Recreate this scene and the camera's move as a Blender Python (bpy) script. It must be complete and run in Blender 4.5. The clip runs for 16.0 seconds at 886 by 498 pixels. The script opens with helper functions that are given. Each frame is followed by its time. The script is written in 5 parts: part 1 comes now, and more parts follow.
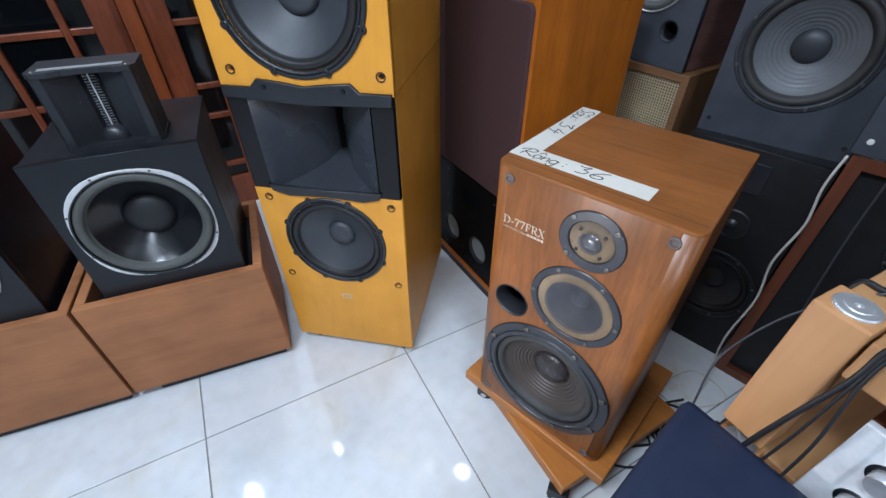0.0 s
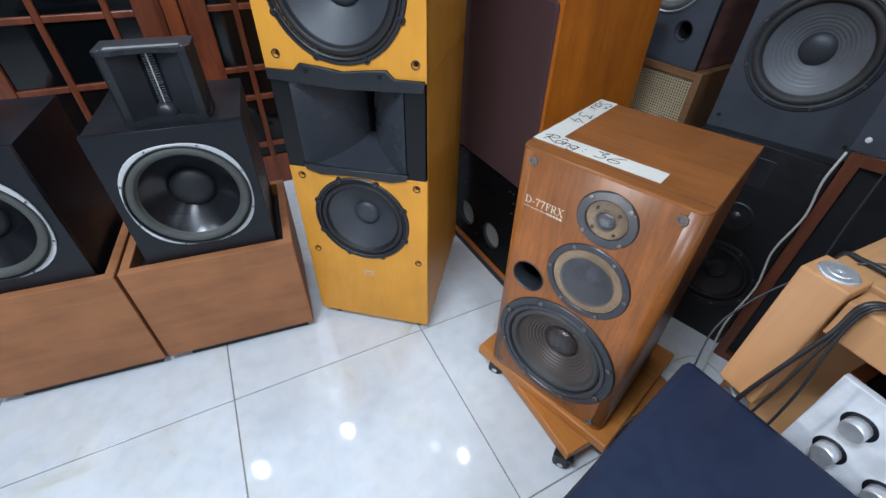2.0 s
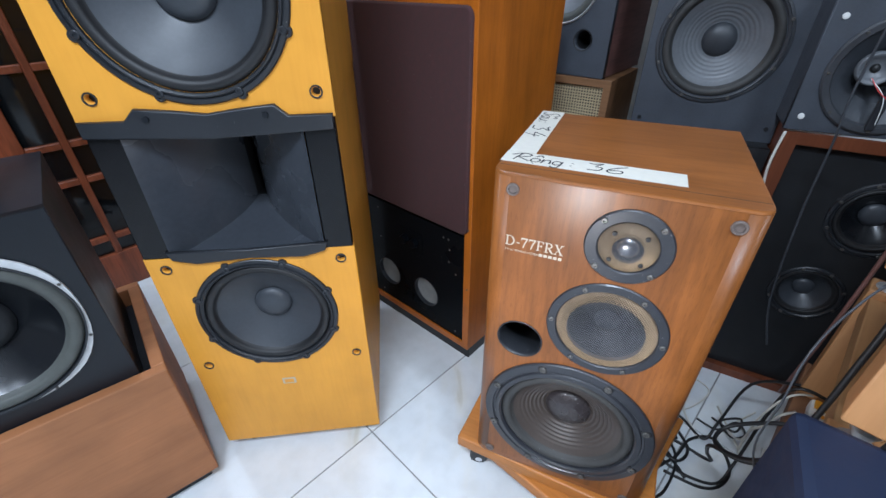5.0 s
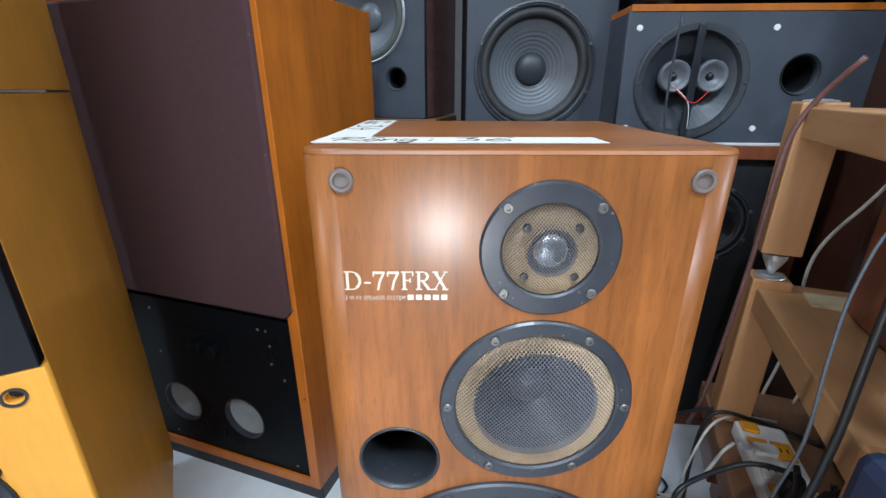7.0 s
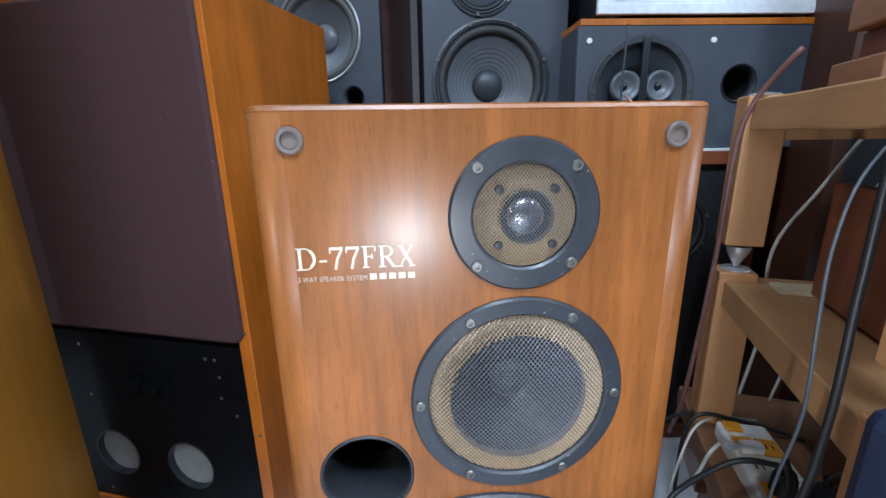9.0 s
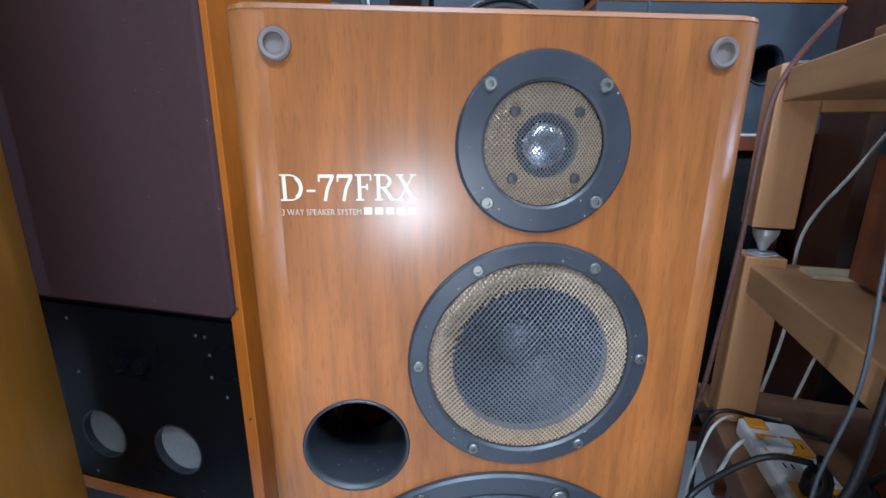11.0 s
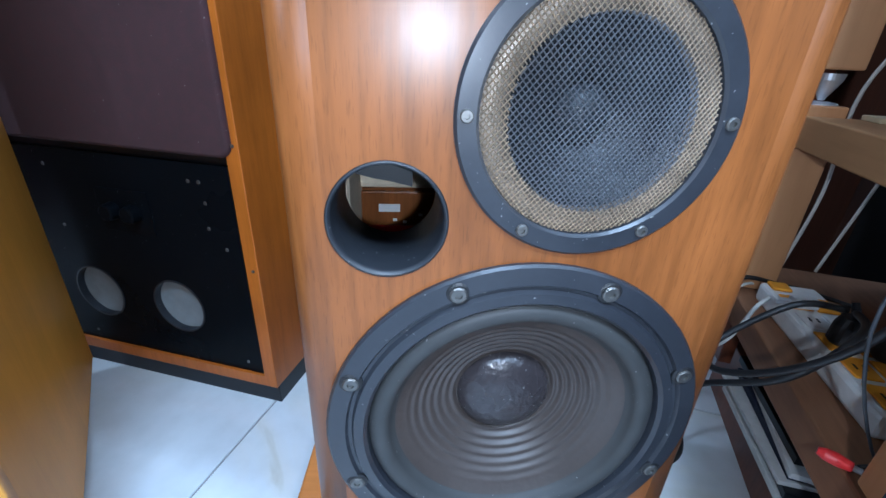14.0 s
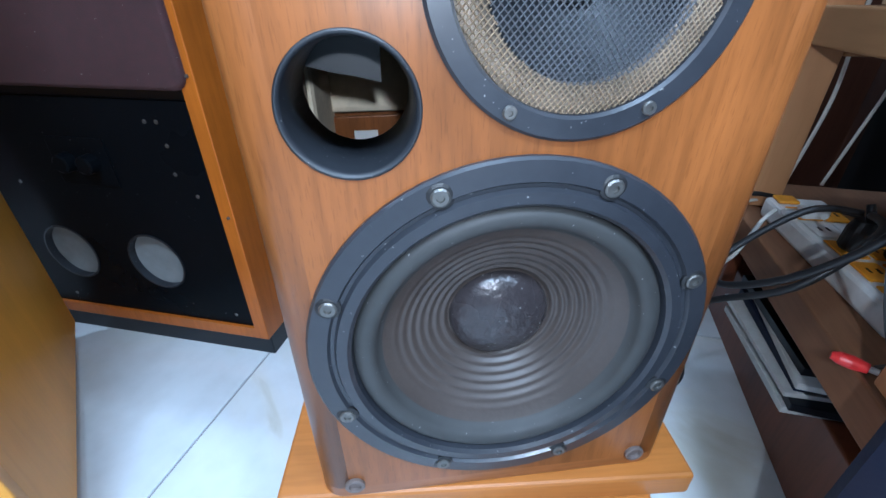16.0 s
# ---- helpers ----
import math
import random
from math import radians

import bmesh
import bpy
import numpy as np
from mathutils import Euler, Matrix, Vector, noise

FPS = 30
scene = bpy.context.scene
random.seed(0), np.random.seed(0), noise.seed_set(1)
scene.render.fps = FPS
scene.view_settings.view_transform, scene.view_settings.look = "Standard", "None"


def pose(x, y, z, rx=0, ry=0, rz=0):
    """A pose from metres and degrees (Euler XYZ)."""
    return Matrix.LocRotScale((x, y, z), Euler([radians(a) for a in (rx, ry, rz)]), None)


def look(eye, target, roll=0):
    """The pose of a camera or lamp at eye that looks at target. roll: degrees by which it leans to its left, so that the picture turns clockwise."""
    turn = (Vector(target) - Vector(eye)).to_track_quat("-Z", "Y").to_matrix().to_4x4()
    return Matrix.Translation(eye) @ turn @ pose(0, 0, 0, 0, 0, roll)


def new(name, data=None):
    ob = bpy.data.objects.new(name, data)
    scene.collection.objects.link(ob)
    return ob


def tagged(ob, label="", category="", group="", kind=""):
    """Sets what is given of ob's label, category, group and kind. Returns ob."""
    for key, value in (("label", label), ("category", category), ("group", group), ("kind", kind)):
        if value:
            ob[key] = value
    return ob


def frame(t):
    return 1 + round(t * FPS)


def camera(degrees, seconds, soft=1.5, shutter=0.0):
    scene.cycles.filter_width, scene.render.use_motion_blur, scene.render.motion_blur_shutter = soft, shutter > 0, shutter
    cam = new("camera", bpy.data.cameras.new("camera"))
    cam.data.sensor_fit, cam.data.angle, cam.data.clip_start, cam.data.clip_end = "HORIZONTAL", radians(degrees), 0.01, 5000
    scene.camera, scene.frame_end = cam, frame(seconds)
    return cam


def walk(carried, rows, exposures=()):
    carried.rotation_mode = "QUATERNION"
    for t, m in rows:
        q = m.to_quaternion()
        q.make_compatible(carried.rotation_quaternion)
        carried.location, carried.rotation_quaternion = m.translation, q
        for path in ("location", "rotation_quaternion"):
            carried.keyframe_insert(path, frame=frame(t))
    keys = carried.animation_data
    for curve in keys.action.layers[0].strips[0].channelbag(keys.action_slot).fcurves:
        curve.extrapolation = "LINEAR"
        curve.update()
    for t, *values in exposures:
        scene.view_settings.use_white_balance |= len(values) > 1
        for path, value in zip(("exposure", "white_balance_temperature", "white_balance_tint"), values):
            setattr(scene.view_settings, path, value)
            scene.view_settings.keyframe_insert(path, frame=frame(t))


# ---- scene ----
cam = camera(92.6, 16.0)
PATH = [
    (0, (0.212, -0.603, 1.231), (-0.808, 0.567, -0.03), -0.2),
    (0.5, (0.212, -0.605, 1.227), (-0.799, 0.553, -0.052), -0.1),
    (1, (0.214, -0.624, 1.234), (-0.788, 0.525, -0.06), 0.2),
    (1.5, (0.224, -0.657, 1.241), (-0.79, 0.488, -0.048), 0.4),
    (2, (0.235, -0.701, 1.247), (-0.787, 0.447, -0.033), 1.4),
    (2.5, (0.252, -0.749, 1.247), (-0.792, 0.407, -0.006), 1.7),
    (3, (0.239, -0.783, 1.225), (-0.831, 0.404, 0.022), 1.7),
    (3.2, (0.204, -0.794, 1.219), (-0.833, 0.43, 0.025), 2.3),
    (5.3, (-0.036, -0.508, 1.099), (-0.566, 1.086, 0.013), -0.2),
    (5.5, (-0.056, -0.464, 1.093), (-0.461, 1.168, 0.01), 0.5),
    (6, (-0.084, -0.393, 1.053), (-0.311, 1.28, -0.02), 0.3),
    (6.5, (-0.065, -0.332, 0.982), (-0.176, 1.396, -0.019), 0.2),
    (7, (-0.065, -0.343, 0.906), (-0.063, 1.531, 0.209), 0.1),
    (7.5, (-0.079, -0.36, 0.88), (0.02, 1.547, 0.286), 0.2),
    (8, (-0.084, -0.351, 0.871), (0.073, 1.562, 0.308), -0.1),
    (8.2, (-0.081, -0.335, 0.86), (0.087, 1.574, 0.288), -0.4),
    (10.3, (-0.057, -0.314, 0.82), (0.104, 1.634, 0.396), -1.6),
    (10.5, (-0.057, -0.307, 0.806), (0.092, 1.641, 0.377), -1.0),
    (11, (-0.063, -0.296, 0.78), (0.079, 1.636, 0.284), 0.3),
    (11.5, (-0.069, -0.293, 0.76), (0.071, 1.618, 0.186), 1.5),
    (12, (-0.072, -0.284, 0.742), (0.068, 1.604, 0.099), 2.0),
    (12.5, (-0.078, -0.279, 0.711), (0.064, 1.59, 0.013), 2.6),
    (13, (-0.086, -0.277, 0.69), (0.068, 1.575, -0.05), 2.9),
    (13.5, (-0.095, -0.277, 0.667), (0.067, 1.551, -0.129), 2.7),
    (14, (-0.097, -0.274, 0.648), (0.076, 1.532, -0.193), 2.5),
    (14.5, (-0.094, -0.273, 0.642), (0.083, 1.515, -0.236), 1.3),
    (15, (-0.09, -0.265, 0.627), (0.093, 1.493, -0.311), 0.3),
    (15.5, (-0.086, -0.258, 0.612), (0.097, 1.469, -0.38), -0.4),
    (16, (-0.085, -0.256, 0.596), (0.107, 1.455, -0.422), -0.5),
]
walk(cam, [(t, look(eye, target, roll)) for t, eye, target, roll in PATH],
     [(0, -0.34, 6000, 14), (3.2, -0.40, 6200, 14), (5.5, 0.04, 5900, 12), (7.0, 0.24, 5900, 10), (8.2, 0.21, 5750, 10), (10.3, 0.15, 5400, 8), (11.5, 0.17, 5100, 8), (13, 0.20, 4850, 8), (16, 0.46, 5000, 7)])

# ---- world and lights ----
world = bpy.data.worlds.new("room_air")
scene.world = world
world.use_nodes = True
world.node_tree.nodes["Background"].inputs[0].default_value = (0.75, 0.85, 1.0, 1)
world.node_tree.nodes["Background"].inputs[1].default_value = 0.05


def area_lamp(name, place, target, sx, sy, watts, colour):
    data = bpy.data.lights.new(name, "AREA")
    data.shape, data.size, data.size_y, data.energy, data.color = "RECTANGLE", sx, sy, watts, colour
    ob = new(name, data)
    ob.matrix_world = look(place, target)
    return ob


COOL = (0.80, 0.91, 1.0)
area_lamp("ceiling_or_fill_lamp", (-1.60, 0.15, 2.42), (-1.60, 0.14, 0), 0.10, 0.045, 13, COOL)
area_lamp("ceiling_or_fill_lamp", (-1.85, -0.55, 2.42), (-1.85, -0.56, 0), 0.10, 0.045, 10, COOL)
area_lamp("ceiling_or_fill_lamp", (-0.70, 0.68, 2.42), (-0.70, 0.67, 0), 0.06, 0.05, 8, COOL)
# fill: unseen lamp, added and placed to brighten the cabinet fronts
area_lamp("ceiling_or_fill_lamp", (-0.08, -1.18, 2.42), (-0.08, -1.19, 0), 0.5, 0.16, 50, COOL)
area_lamp("ceiling_or_fill_lamp", (2.55, 0.12, 2.42), (1.9, 0.12, 0), 0.3, 0.15, 11, COOL)
# fill: another unseen lamp, added for frontal light on the back stacks
area_lamp("ceiling_or_fill_lamp", (-0.70, -1.90, 2.42), (-0.70, -1.91, 0), 1.2, 0.20, 24, COOL)
area_lamp("ceiling_or_fill_lamp", (1.25, -1.35, 2.42), (1.25, -1.36, 0), 0.6, 0.16, 36, COOL)
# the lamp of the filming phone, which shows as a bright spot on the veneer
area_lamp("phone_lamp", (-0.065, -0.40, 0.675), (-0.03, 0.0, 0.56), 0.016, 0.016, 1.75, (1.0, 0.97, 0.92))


# ---- materials ----
def nodes_of(name):
    m = bpy.data.materials.new(name)
    m.use_nodes = True
    nt = m.node_tree
    return m, nt, nt.nodes["Principled BSDF"], nt.nodes.new, nt.links.new


def ramp(nt, stops):
    r = nt.nodes.new("ShaderNodeValToRGB")
    while len(r.color_ramp.elements) < len(stops):
        r.color_ramp.elements.new(0.5)
    for e, (p, c) in zip(r.color_ramp.elements, stops):
        e.position, e.color = p, (*c, 1)
    return r


def shade(c, k):
    return tuple(min(1.0, v * k) for v in c)


def wood(name, colour, along="z", rough=0.35, contrast=0.35, coat=0.0, grain=1.0, spec=0.5, mottle=0.5, pores=0.0):
    """Veneer: long streaks, fine pores and slow colour drift."""
    m, nt, b, mk, ln = nodes_of(name)
    tc = mk("ShaderNodeTexCoord")
    mp = mk("ShaderNodeMapping")
    s = {"x": (1.1, 13, 13), "y": (13, 1.1, 13), "z": (13, 13, 1.1)}[along]
    mp.inputs["Scale"].default_value = [v * grain for v in s]
    ln(tc.outputs["Object"], mp.inputs[0])
    n1, n2, n3 = mk("ShaderNodeTexNoise"), mk("ShaderNodeTexNoise"), mk("ShaderNodeTexNoise")
    n1.inputs["Scale"].default_value, n1.inputs["Detail"].default_value, n1.inputs["Distortion"].default_value = 1.0, 6, 1.3
    n2.inputs["Scale"].default_value, n2.inputs["Detail"].default_value = 11.0, 4
    n3.inputs["Scale"].default_value, n3.inputs["Detail"].default_value = 7.0, 4
    ln(mp.outputs[0], n1.inputs[0])
    ln(mp.outputs[0], n2.inputs[0])
    ln(tc.outputs["Object"], n3.inputs[0])
    r = ramp(nt, [(0.30, shade(colour, 1 - contrast)), (0.5, colour), (0.72, shade(colour, 1 + contrast * 0.8))])
    ln(n1.outputs[0], r.inputs[0])
    mx = mk("ShaderNodeMixRGB")
    mx.blend_type, mx.inputs[0].default_value = "MULTIPLY", 0.55
    pore = 1 - 1.1 * contrast
    r2 = ramp(nt, [(0.35, (pore, pore * 0.97, pore * 0.94)), (0.55, (1, 1, 1))])
    ln(n2.outputs[0], r2.inputs[0])
    ln(r.outputs[0], mx.inputs[1])
    ln(r2.outputs[0], mx.inputs[2])
    mx2 = mk("ShaderNodeMixRGB")
    mx2.blend_type, mx2.inputs[0].default_value = "MULTIPLY", mottle
    r3 = ramp(nt, [(0.3, (0.8, 0.78, 0.74)), (0.7, (1.12, 1.1, 1.08))])
    ln(n3.outputs[0], r3.inputs[0])
    ln(mx.outputs[0], mx2.inputs[1])
    ln(r3.outputs[0], mx2.inputs[2])
    out = mx2.outputs[0]
    if pores:
        n4, mx3 = mk("ShaderNodeTexNoise"), mk("ShaderNodeMixRGB")
        n4.inputs["Scale"].default_value, n4.inputs["Detail"].default_value = 52.0, 2
        ln(mp.outputs[0], n4.inputs[0])
        r4 = ramp(nt, [(0.34, (0.42, 0.36, 0.30)), (0.43, (1, 1, 1))])
        ln(n4.outputs[0], r4.inputs[0])
        mx3.blend_type, mx3.inputs[0].default_value = "MULTIPLY", pores
        ln(out, mx3.inputs[1])
        ln(r4.outputs[0], mx3.inputs[2])
        out = mx3.outputs[0]
    ln(out, b.inputs["Base Color"])
    b.inputs["Roughness"].default_value = rough
    b.inputs["Specular IOR Level"].default_value = spec
    b.inputs["Coat Weight"].default_value, b.inputs["Coat Roughness"].default_value = coat, 0.20
    bp = mk("ShaderNodeBump")
    bp.inputs["Strength"].default_value, bp.inputs["Distance"].default_value = 0.12, 0.001
    ln(n2.outputs[0], bp.inputs["Height"])
    ln(bp.outputs[0], b.inputs["Normal"])
    return m


def plain(name, colour, rough=0.5, metal=0.0, scale=60.0, amount=0.18, bump=0.1, wear=True, spec=0.5, specks=0.0, relief=0.001):
    """Paint, plastic, rubber, metal: grain and dust at two scales."""
    m, nt, b, mk, ln = nodes_of(name)
    tc = mk("ShaderNodeTexCoord")
    n1, n2 = mk("ShaderNodeTexNoise"), mk("ShaderNodeTexNoise")
    n1.inputs["Scale"].default_value, n1.inputs["Detail"].default_value = scale, 4
    n2.inputs["Scale"].default_value, n2.inputs["Detail"].default_value = scale * 0.09, 4
    ln(tc.outputs["Object"], n1.inputs[0])
    ln(tc.outputs["Object"], n2.inputs[0])
    r = ramp(nt, [(0.3, shade(colour, 1 - amount)), (0.7, shade(colour, 1 + amount))])
    mx = mk("ShaderNodeMixRGB")
    mx.inputs[0].default_value = 0.6
    ln(n1.outputs[0], mx.inputs[1])
    ln(n2.outputs[0], mx.inputs[2])
    ln(mx.outputs[0], r.inputs[0])
    out = r.outputs[0]
    if specks:
        n3 = mk("ShaderNodeTexNoise")
        n3.inputs["Scale"].default_value, n3.inputs["Detail"].default_value = 330, 1
        ln(tc.outputs["Object"], n3.inputs[0])
        rs = ramp(nt, [(0.775 - 0.05 * specks, (0, 0, 0)), (0.80 - 0.05 * specks, (0.8, 0.8, 0.8))])
        ln(n3.outputs[0], rs.inputs[0])
        dust = mk("ShaderNodeMixRGB")
        dust.inputs[2].default_value = (0.32, 0.32, 0.31, 1)
        ln(rs.outputs[0], dust.inputs[0])
        ln(out, dust.inputs[1])
        out = dust.outputs[0]
    ln(out, b.inputs["Base Color"])
    b.inputs["Metallic"].default_value = metal
    b.inputs["Specular IOR Level"].default_value = spec
    if wear:
        rr = mk("ShaderNodeMapRange")
        rr.inputs["From Min"].default_value, rr.inputs["From Max"].default_value = 0.3, 0.7
        rr.inputs["To Min"].default_value, rr.inputs["To Max"].default_value = max(0.02, rough - 0.08), min(1, rough + 0.1)
        ln(n2.outputs[0], rr.inputs["Value"])
        ln(rr.outputs[0], b.inputs["Roughness"])
    else:
        b.inputs["Roughness"].default_value = rough
    if bump:
        bp = mk("ShaderNodeBump")
        bp.inputs["Strength"].default_value, bp.inputs["Distance"].default_value = bump, relief
        ln(n1.outputs[0], bp.inputs["Height"])
        ln(bp.outputs[0], b.inputs["Normal"])
    return m


def tile_stone(name):
    """Polished off-white tile with faint tan and grey clouds, each tile its own."""
    m, nt, b, mk, ln = nodes_of(name)
    tc, oi, add = mk("ShaderNodeTexCoord"), mk("ShaderNodeObjectInfo"), mk("ShaderNodeVectorMath")
    sc = mk("ShaderNodeMath")
    sc.operation, sc.inputs[1].default_value = "MULTIPLY", 37.0
    ln(oi.outputs["Random"], sc.inputs[0])
    add.operation = "ADD"
    ln(tc.outputs["Object"], add.inputs[0])
    ln(sc.outputs[0], add.inputs[1])
    n1, n2 = mk("ShaderNodeTexNoise"), mk("ShaderNodeTexNoise")
    n1.inputs["Scale"].default_value, n1.inputs["Detail"].default_value, n1.inputs["Distortion"].default_value = 3.0, 6, 1.6
    n2.inputs["Scale"].default_value, n2.inputs["Detail"].default_value = 22, 5
    ln(add.outputs[0], n1.inputs[0])
    ln(add.outputs[0], n2.inputs[0])
    r = ramp(nt, [(0.22, (0.52, 0.49, 0.39)), (0.36, (0.69, 0.70, 0.68)), (0.50, (0.69, 0.72, 0.74)), (0.8, (0.64, 0.68, 0.71))])
    ln(n1.outputs[0], r.inputs[0])
    mx = mk("ShaderNodeMixRGB")
    mx.blend_type, mx.inputs[0].default_value = "MULTIPLY", 0.4
    r2 = ramp(nt, [(0.3, (0.8, 0.8, 0.78)), (0.6, (1, 1, 1))])
    ln(n2.outputs[0], r2.inputs[0])
    ln(r.outputs[0], mx.inputs[1])
    ln(r2.outputs[0], mx.inputs[2])
    ln(mx.outputs[0], b.inputs["Base Color"])
    rr = mk("ShaderNodeMapRange")
    rr.inputs["To Min"].default_value, rr.inputs["To Max"].default_value = 0.02, 0.075
    ln(n2.outputs[0], rr.inputs["Value"])
    ln(rr.outputs[0], b.inputs["Roughness"])
    return m


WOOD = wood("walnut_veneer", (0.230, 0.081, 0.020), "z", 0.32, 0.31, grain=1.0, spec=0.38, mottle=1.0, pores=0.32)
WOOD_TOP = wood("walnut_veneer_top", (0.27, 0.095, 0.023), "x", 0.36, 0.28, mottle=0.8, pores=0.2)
YELLOW = wood("yellow_maple_stain", (0.74, 0.335, 0.042), "z", 0.40, 0.05, 0.0, spec=0.3)
ORANGE = wood("orange_teak_veneer", (0.44, 0.126, 0.0105), "z", 0.36, 0.20, mottle=0.8, pores=0.12)
PLINTH = wood("brown_fibreboard", (0.37, 0.150, 0.058), "x", 0.62, 0.13, mottle=0.9)
PINE = wood("light_beech", (0.50, 0.255, 0.108), "z", 0.5, 0.08)
PINE_X = wood("light_beech_board", (0.44, 0.235, 0.10), "y", 0.5, 0.10)
BOARD = wood("orange_pine_board", (0.44, 0.165, 0.032), "x", 0.42, 0.18)
DOORWOOD = wood("dark_red_door_wood", (0.19, 0.05, 0.021), "z", 0.32, 0.45, mottle=0.9)
# lighter copy of DOORWOOD: the posts' orange-lit edge is put into the colour
DOORLIGHT = wood("lit_door_post_wood", (0.24, 0.062, 0.019), "z", 0.32, 0.2)
# shaded copy of REDWOOD: the gloom behind the rack is put into its colour
SHADEDWOOD = wood("shaded_red_brown_wood", (0.07, 0.026, 0.014), "z", 0.45, 0.3)
REDWOOD = wood("red_brown_cabinet_wood", (0.17, 0.05, 0.021), "z", 0.36, 0.25)
PURPLEWOOD = wood("faded_rosewood_vinyl", (0.165, 0.080, 0.070), "y", 0.45, 0.3)
CANEWOOD = wood("old_walnut", (0.22, 0.11, 0.05), "x", 0.5, 0.25)
BASEWOOD = wood("worn_brown_board", (0.24, 0.115, 0.055), "y", 0.6, 0.2)
BLACK = plain("black_satin_paint", (0.0065, 0.0082, 0.0118), 0.38, spec=0.4)
BLACKVINYL = plain("black_vinyl", (0.010, 0.011, 0.013), 0.55, scale=220, bump=0.3)
PLASTIC = plain("black_plastic", (0.016, 0.018, 0.022), 0.40, scale=120, specks=0.2)
GREYPLASTIC = plain("slate_grey_flange", (0.025, 0.027, 0.033), 0.36, scale=160, specks=0.25)
DUSTYRIM = plain("dusty_black_rim", (0.046, 0.050, 0.057), 0.42, scale=90, amount=0.3)
WORNRUBBER = plain("worn_dark_surround", (0.036, 0.036, 0.035), 0.60, scale=40, amount=0.3, specks=0.15)
SOCKET = plain("brown_grey_rubber", (0.125, 0.097, 0.085), 0.5, scale=160)
RUBBER = plain("grey_rubber", (0.075, 0.079, 0.072), 0.6, scale=80, bump=0.15)
BLACKRUBBER = plain("black_rubber", (0.012, 0.012, 0.013), 0.5, scale=80)
CONE = plain("brown_pulp_cone", (0.052, 0.040, 0.034), 0.42, scale=150, bump=0.25)
CAPSKIN = plain("wrinkled_dust_cap", (0.035, 0.029, 0.030), 0.30, scale=55, bump=1.0, relief=0.004, specks=0.6)
DARKCONE = plain("dark_grey_cone", (0.040, 0.045, 0.053), 0.42, scale=150)
GREYCONE = plain("grey_mineral_cone", (0.13, 0.14, 0.153), 0.36, scale=130)
GLOSSCONE = plain("glossy_black_cone", (0.007, 0.008, 0.010), 0.20, scale=60)
WHITERING = plain("white_painted_ring", (0.62, 0.63, 0.63), 0.45, scale=50)
STEEL = plain("brushed_steel", (0.62, 0.63, 0.64), 0.36, 0.75, scale=90)
SCREW = plain("zinc_screw", (0.17, 0.165, 0.155), 0.48, 0.9, scale=200)
GOLD = plain("champagne_mesh", (0.50, 0.40, 0.29), 0.36, 0.85, scale=200)
RINGBROWN = plain("bronze_ring", (0.21, 0.17, 0.13), 0.5, 0.3, scale=200)
DARKMESH = plain("dark_steel_mesh", (0.215, 0.22, 0.235), 0.40, 0.85, scale=200)
DOME = plain("titanium_dome", (0.62, 0.62, 0.66), 0.22, 1.0, scale=100)
CLOTH = plain("brown_grille_cloth", (0.054, 0.0225, 0.0235), 0.9, scale=700, amount=0.35, bump=0.5, specks=0.1)
PANELBLACK = plain("black_panel", (0.0035, 0.0045, 0.006), 0.32, scale=40, spec=0.06, specks=0.3, bump=0.03)
GLOSSPANEL = plain("gloss_black_horn_panel", (0.006, 0.006, 0.007), 0.10, scale=20, spec=0.28, bump=0.02)
HORN = plain("dusty_black_horn", (0.040, 0.045, 0.054), 0.24, scale=90, spec=0.7)
PORTGREY = plain("dusty_grey_port", (0.19, 0.20, 0.20), 0.7, scale=60)
CANE = plain("cream_woven_cane", (0.52, 0.42, 0.26), 0.7, scale=150)
FELT = plain("cream_damping_felt", (0.72, 0.62, 0.46), 0.95, scale=120, bump=0.5)
TAPE = plain("white_masking_tape", (0.64, 0.62, 0.55), 0.65, scale=90, amount=0.08)
INK = plain("black_marker_ink", (0.02, 0.02, 0.025), 0.6)
PRINT = plain("cream_screen_print", (0.50, 0.43, 0.33), 0.5, amount=0.05)
BLUE = plain("navy_vinyl", (0.0105, 0.0175, 0.041), 0.55, scale=400, amount=0.10, bump=0.15, spec=0.3)
SILVER = plain("silver_aluminium_panel", (0.76, 0.78, 0.80), 0.36, 0.1, scale=70)
WHITE = plain("white_plastic", (0.72, 0.72, 0.70), 0.4)
ORANGEPL = plain("orange_plastic", (0.76, 0.33, 0.02), 0.4)
REDPL = plain("red_plastic", (0.65, 0.03, 0.03), 0.35)
GREYBAFFLE = plain("charcoal_baffle", (0.050, 0.058, 0.073), 0.55, scale=200, bump=0.25)
# wall paint chosen dark to cut bounced light and reflections in the black cabinets
WALLPAINT = plain("darkened_wall_paint", (0.26, 0.25, 0.24), 0.8, scale=20)
CEILPAINT = plain("white_ceiling_paint", (0.6, 0.6, 0.6), 0.8, scale=20)
GROUT = plain("dark_grout", (0.26, 0.26, 0.255), 0.9)
TILE = tile_stone("polished_floor_tile")
WHITECABLE = plain("ivory_cable", (0.62, 0.60, 0.54), 0.5)
BLACKCABLE = plain("black_cable", (0.015, 0.015, 0.016), 0.45)
GREYCABLE = plain("dark_grey_cable", (0.045, 0.05, 0.058), 0.45)
PAPER = plain("printed_paper", (0.6, 0.6, 0.58), 0.6)
GREEN = plain("grey_green_metal", (0.10, 0.13, 0.12), 0.5)

glass, nt_, b_, mk_, ln_ = nodes_of("dark_window_glass")
b_.inputs["Base Color"].default_value = (0.004, 0.005, 0.006, 1)
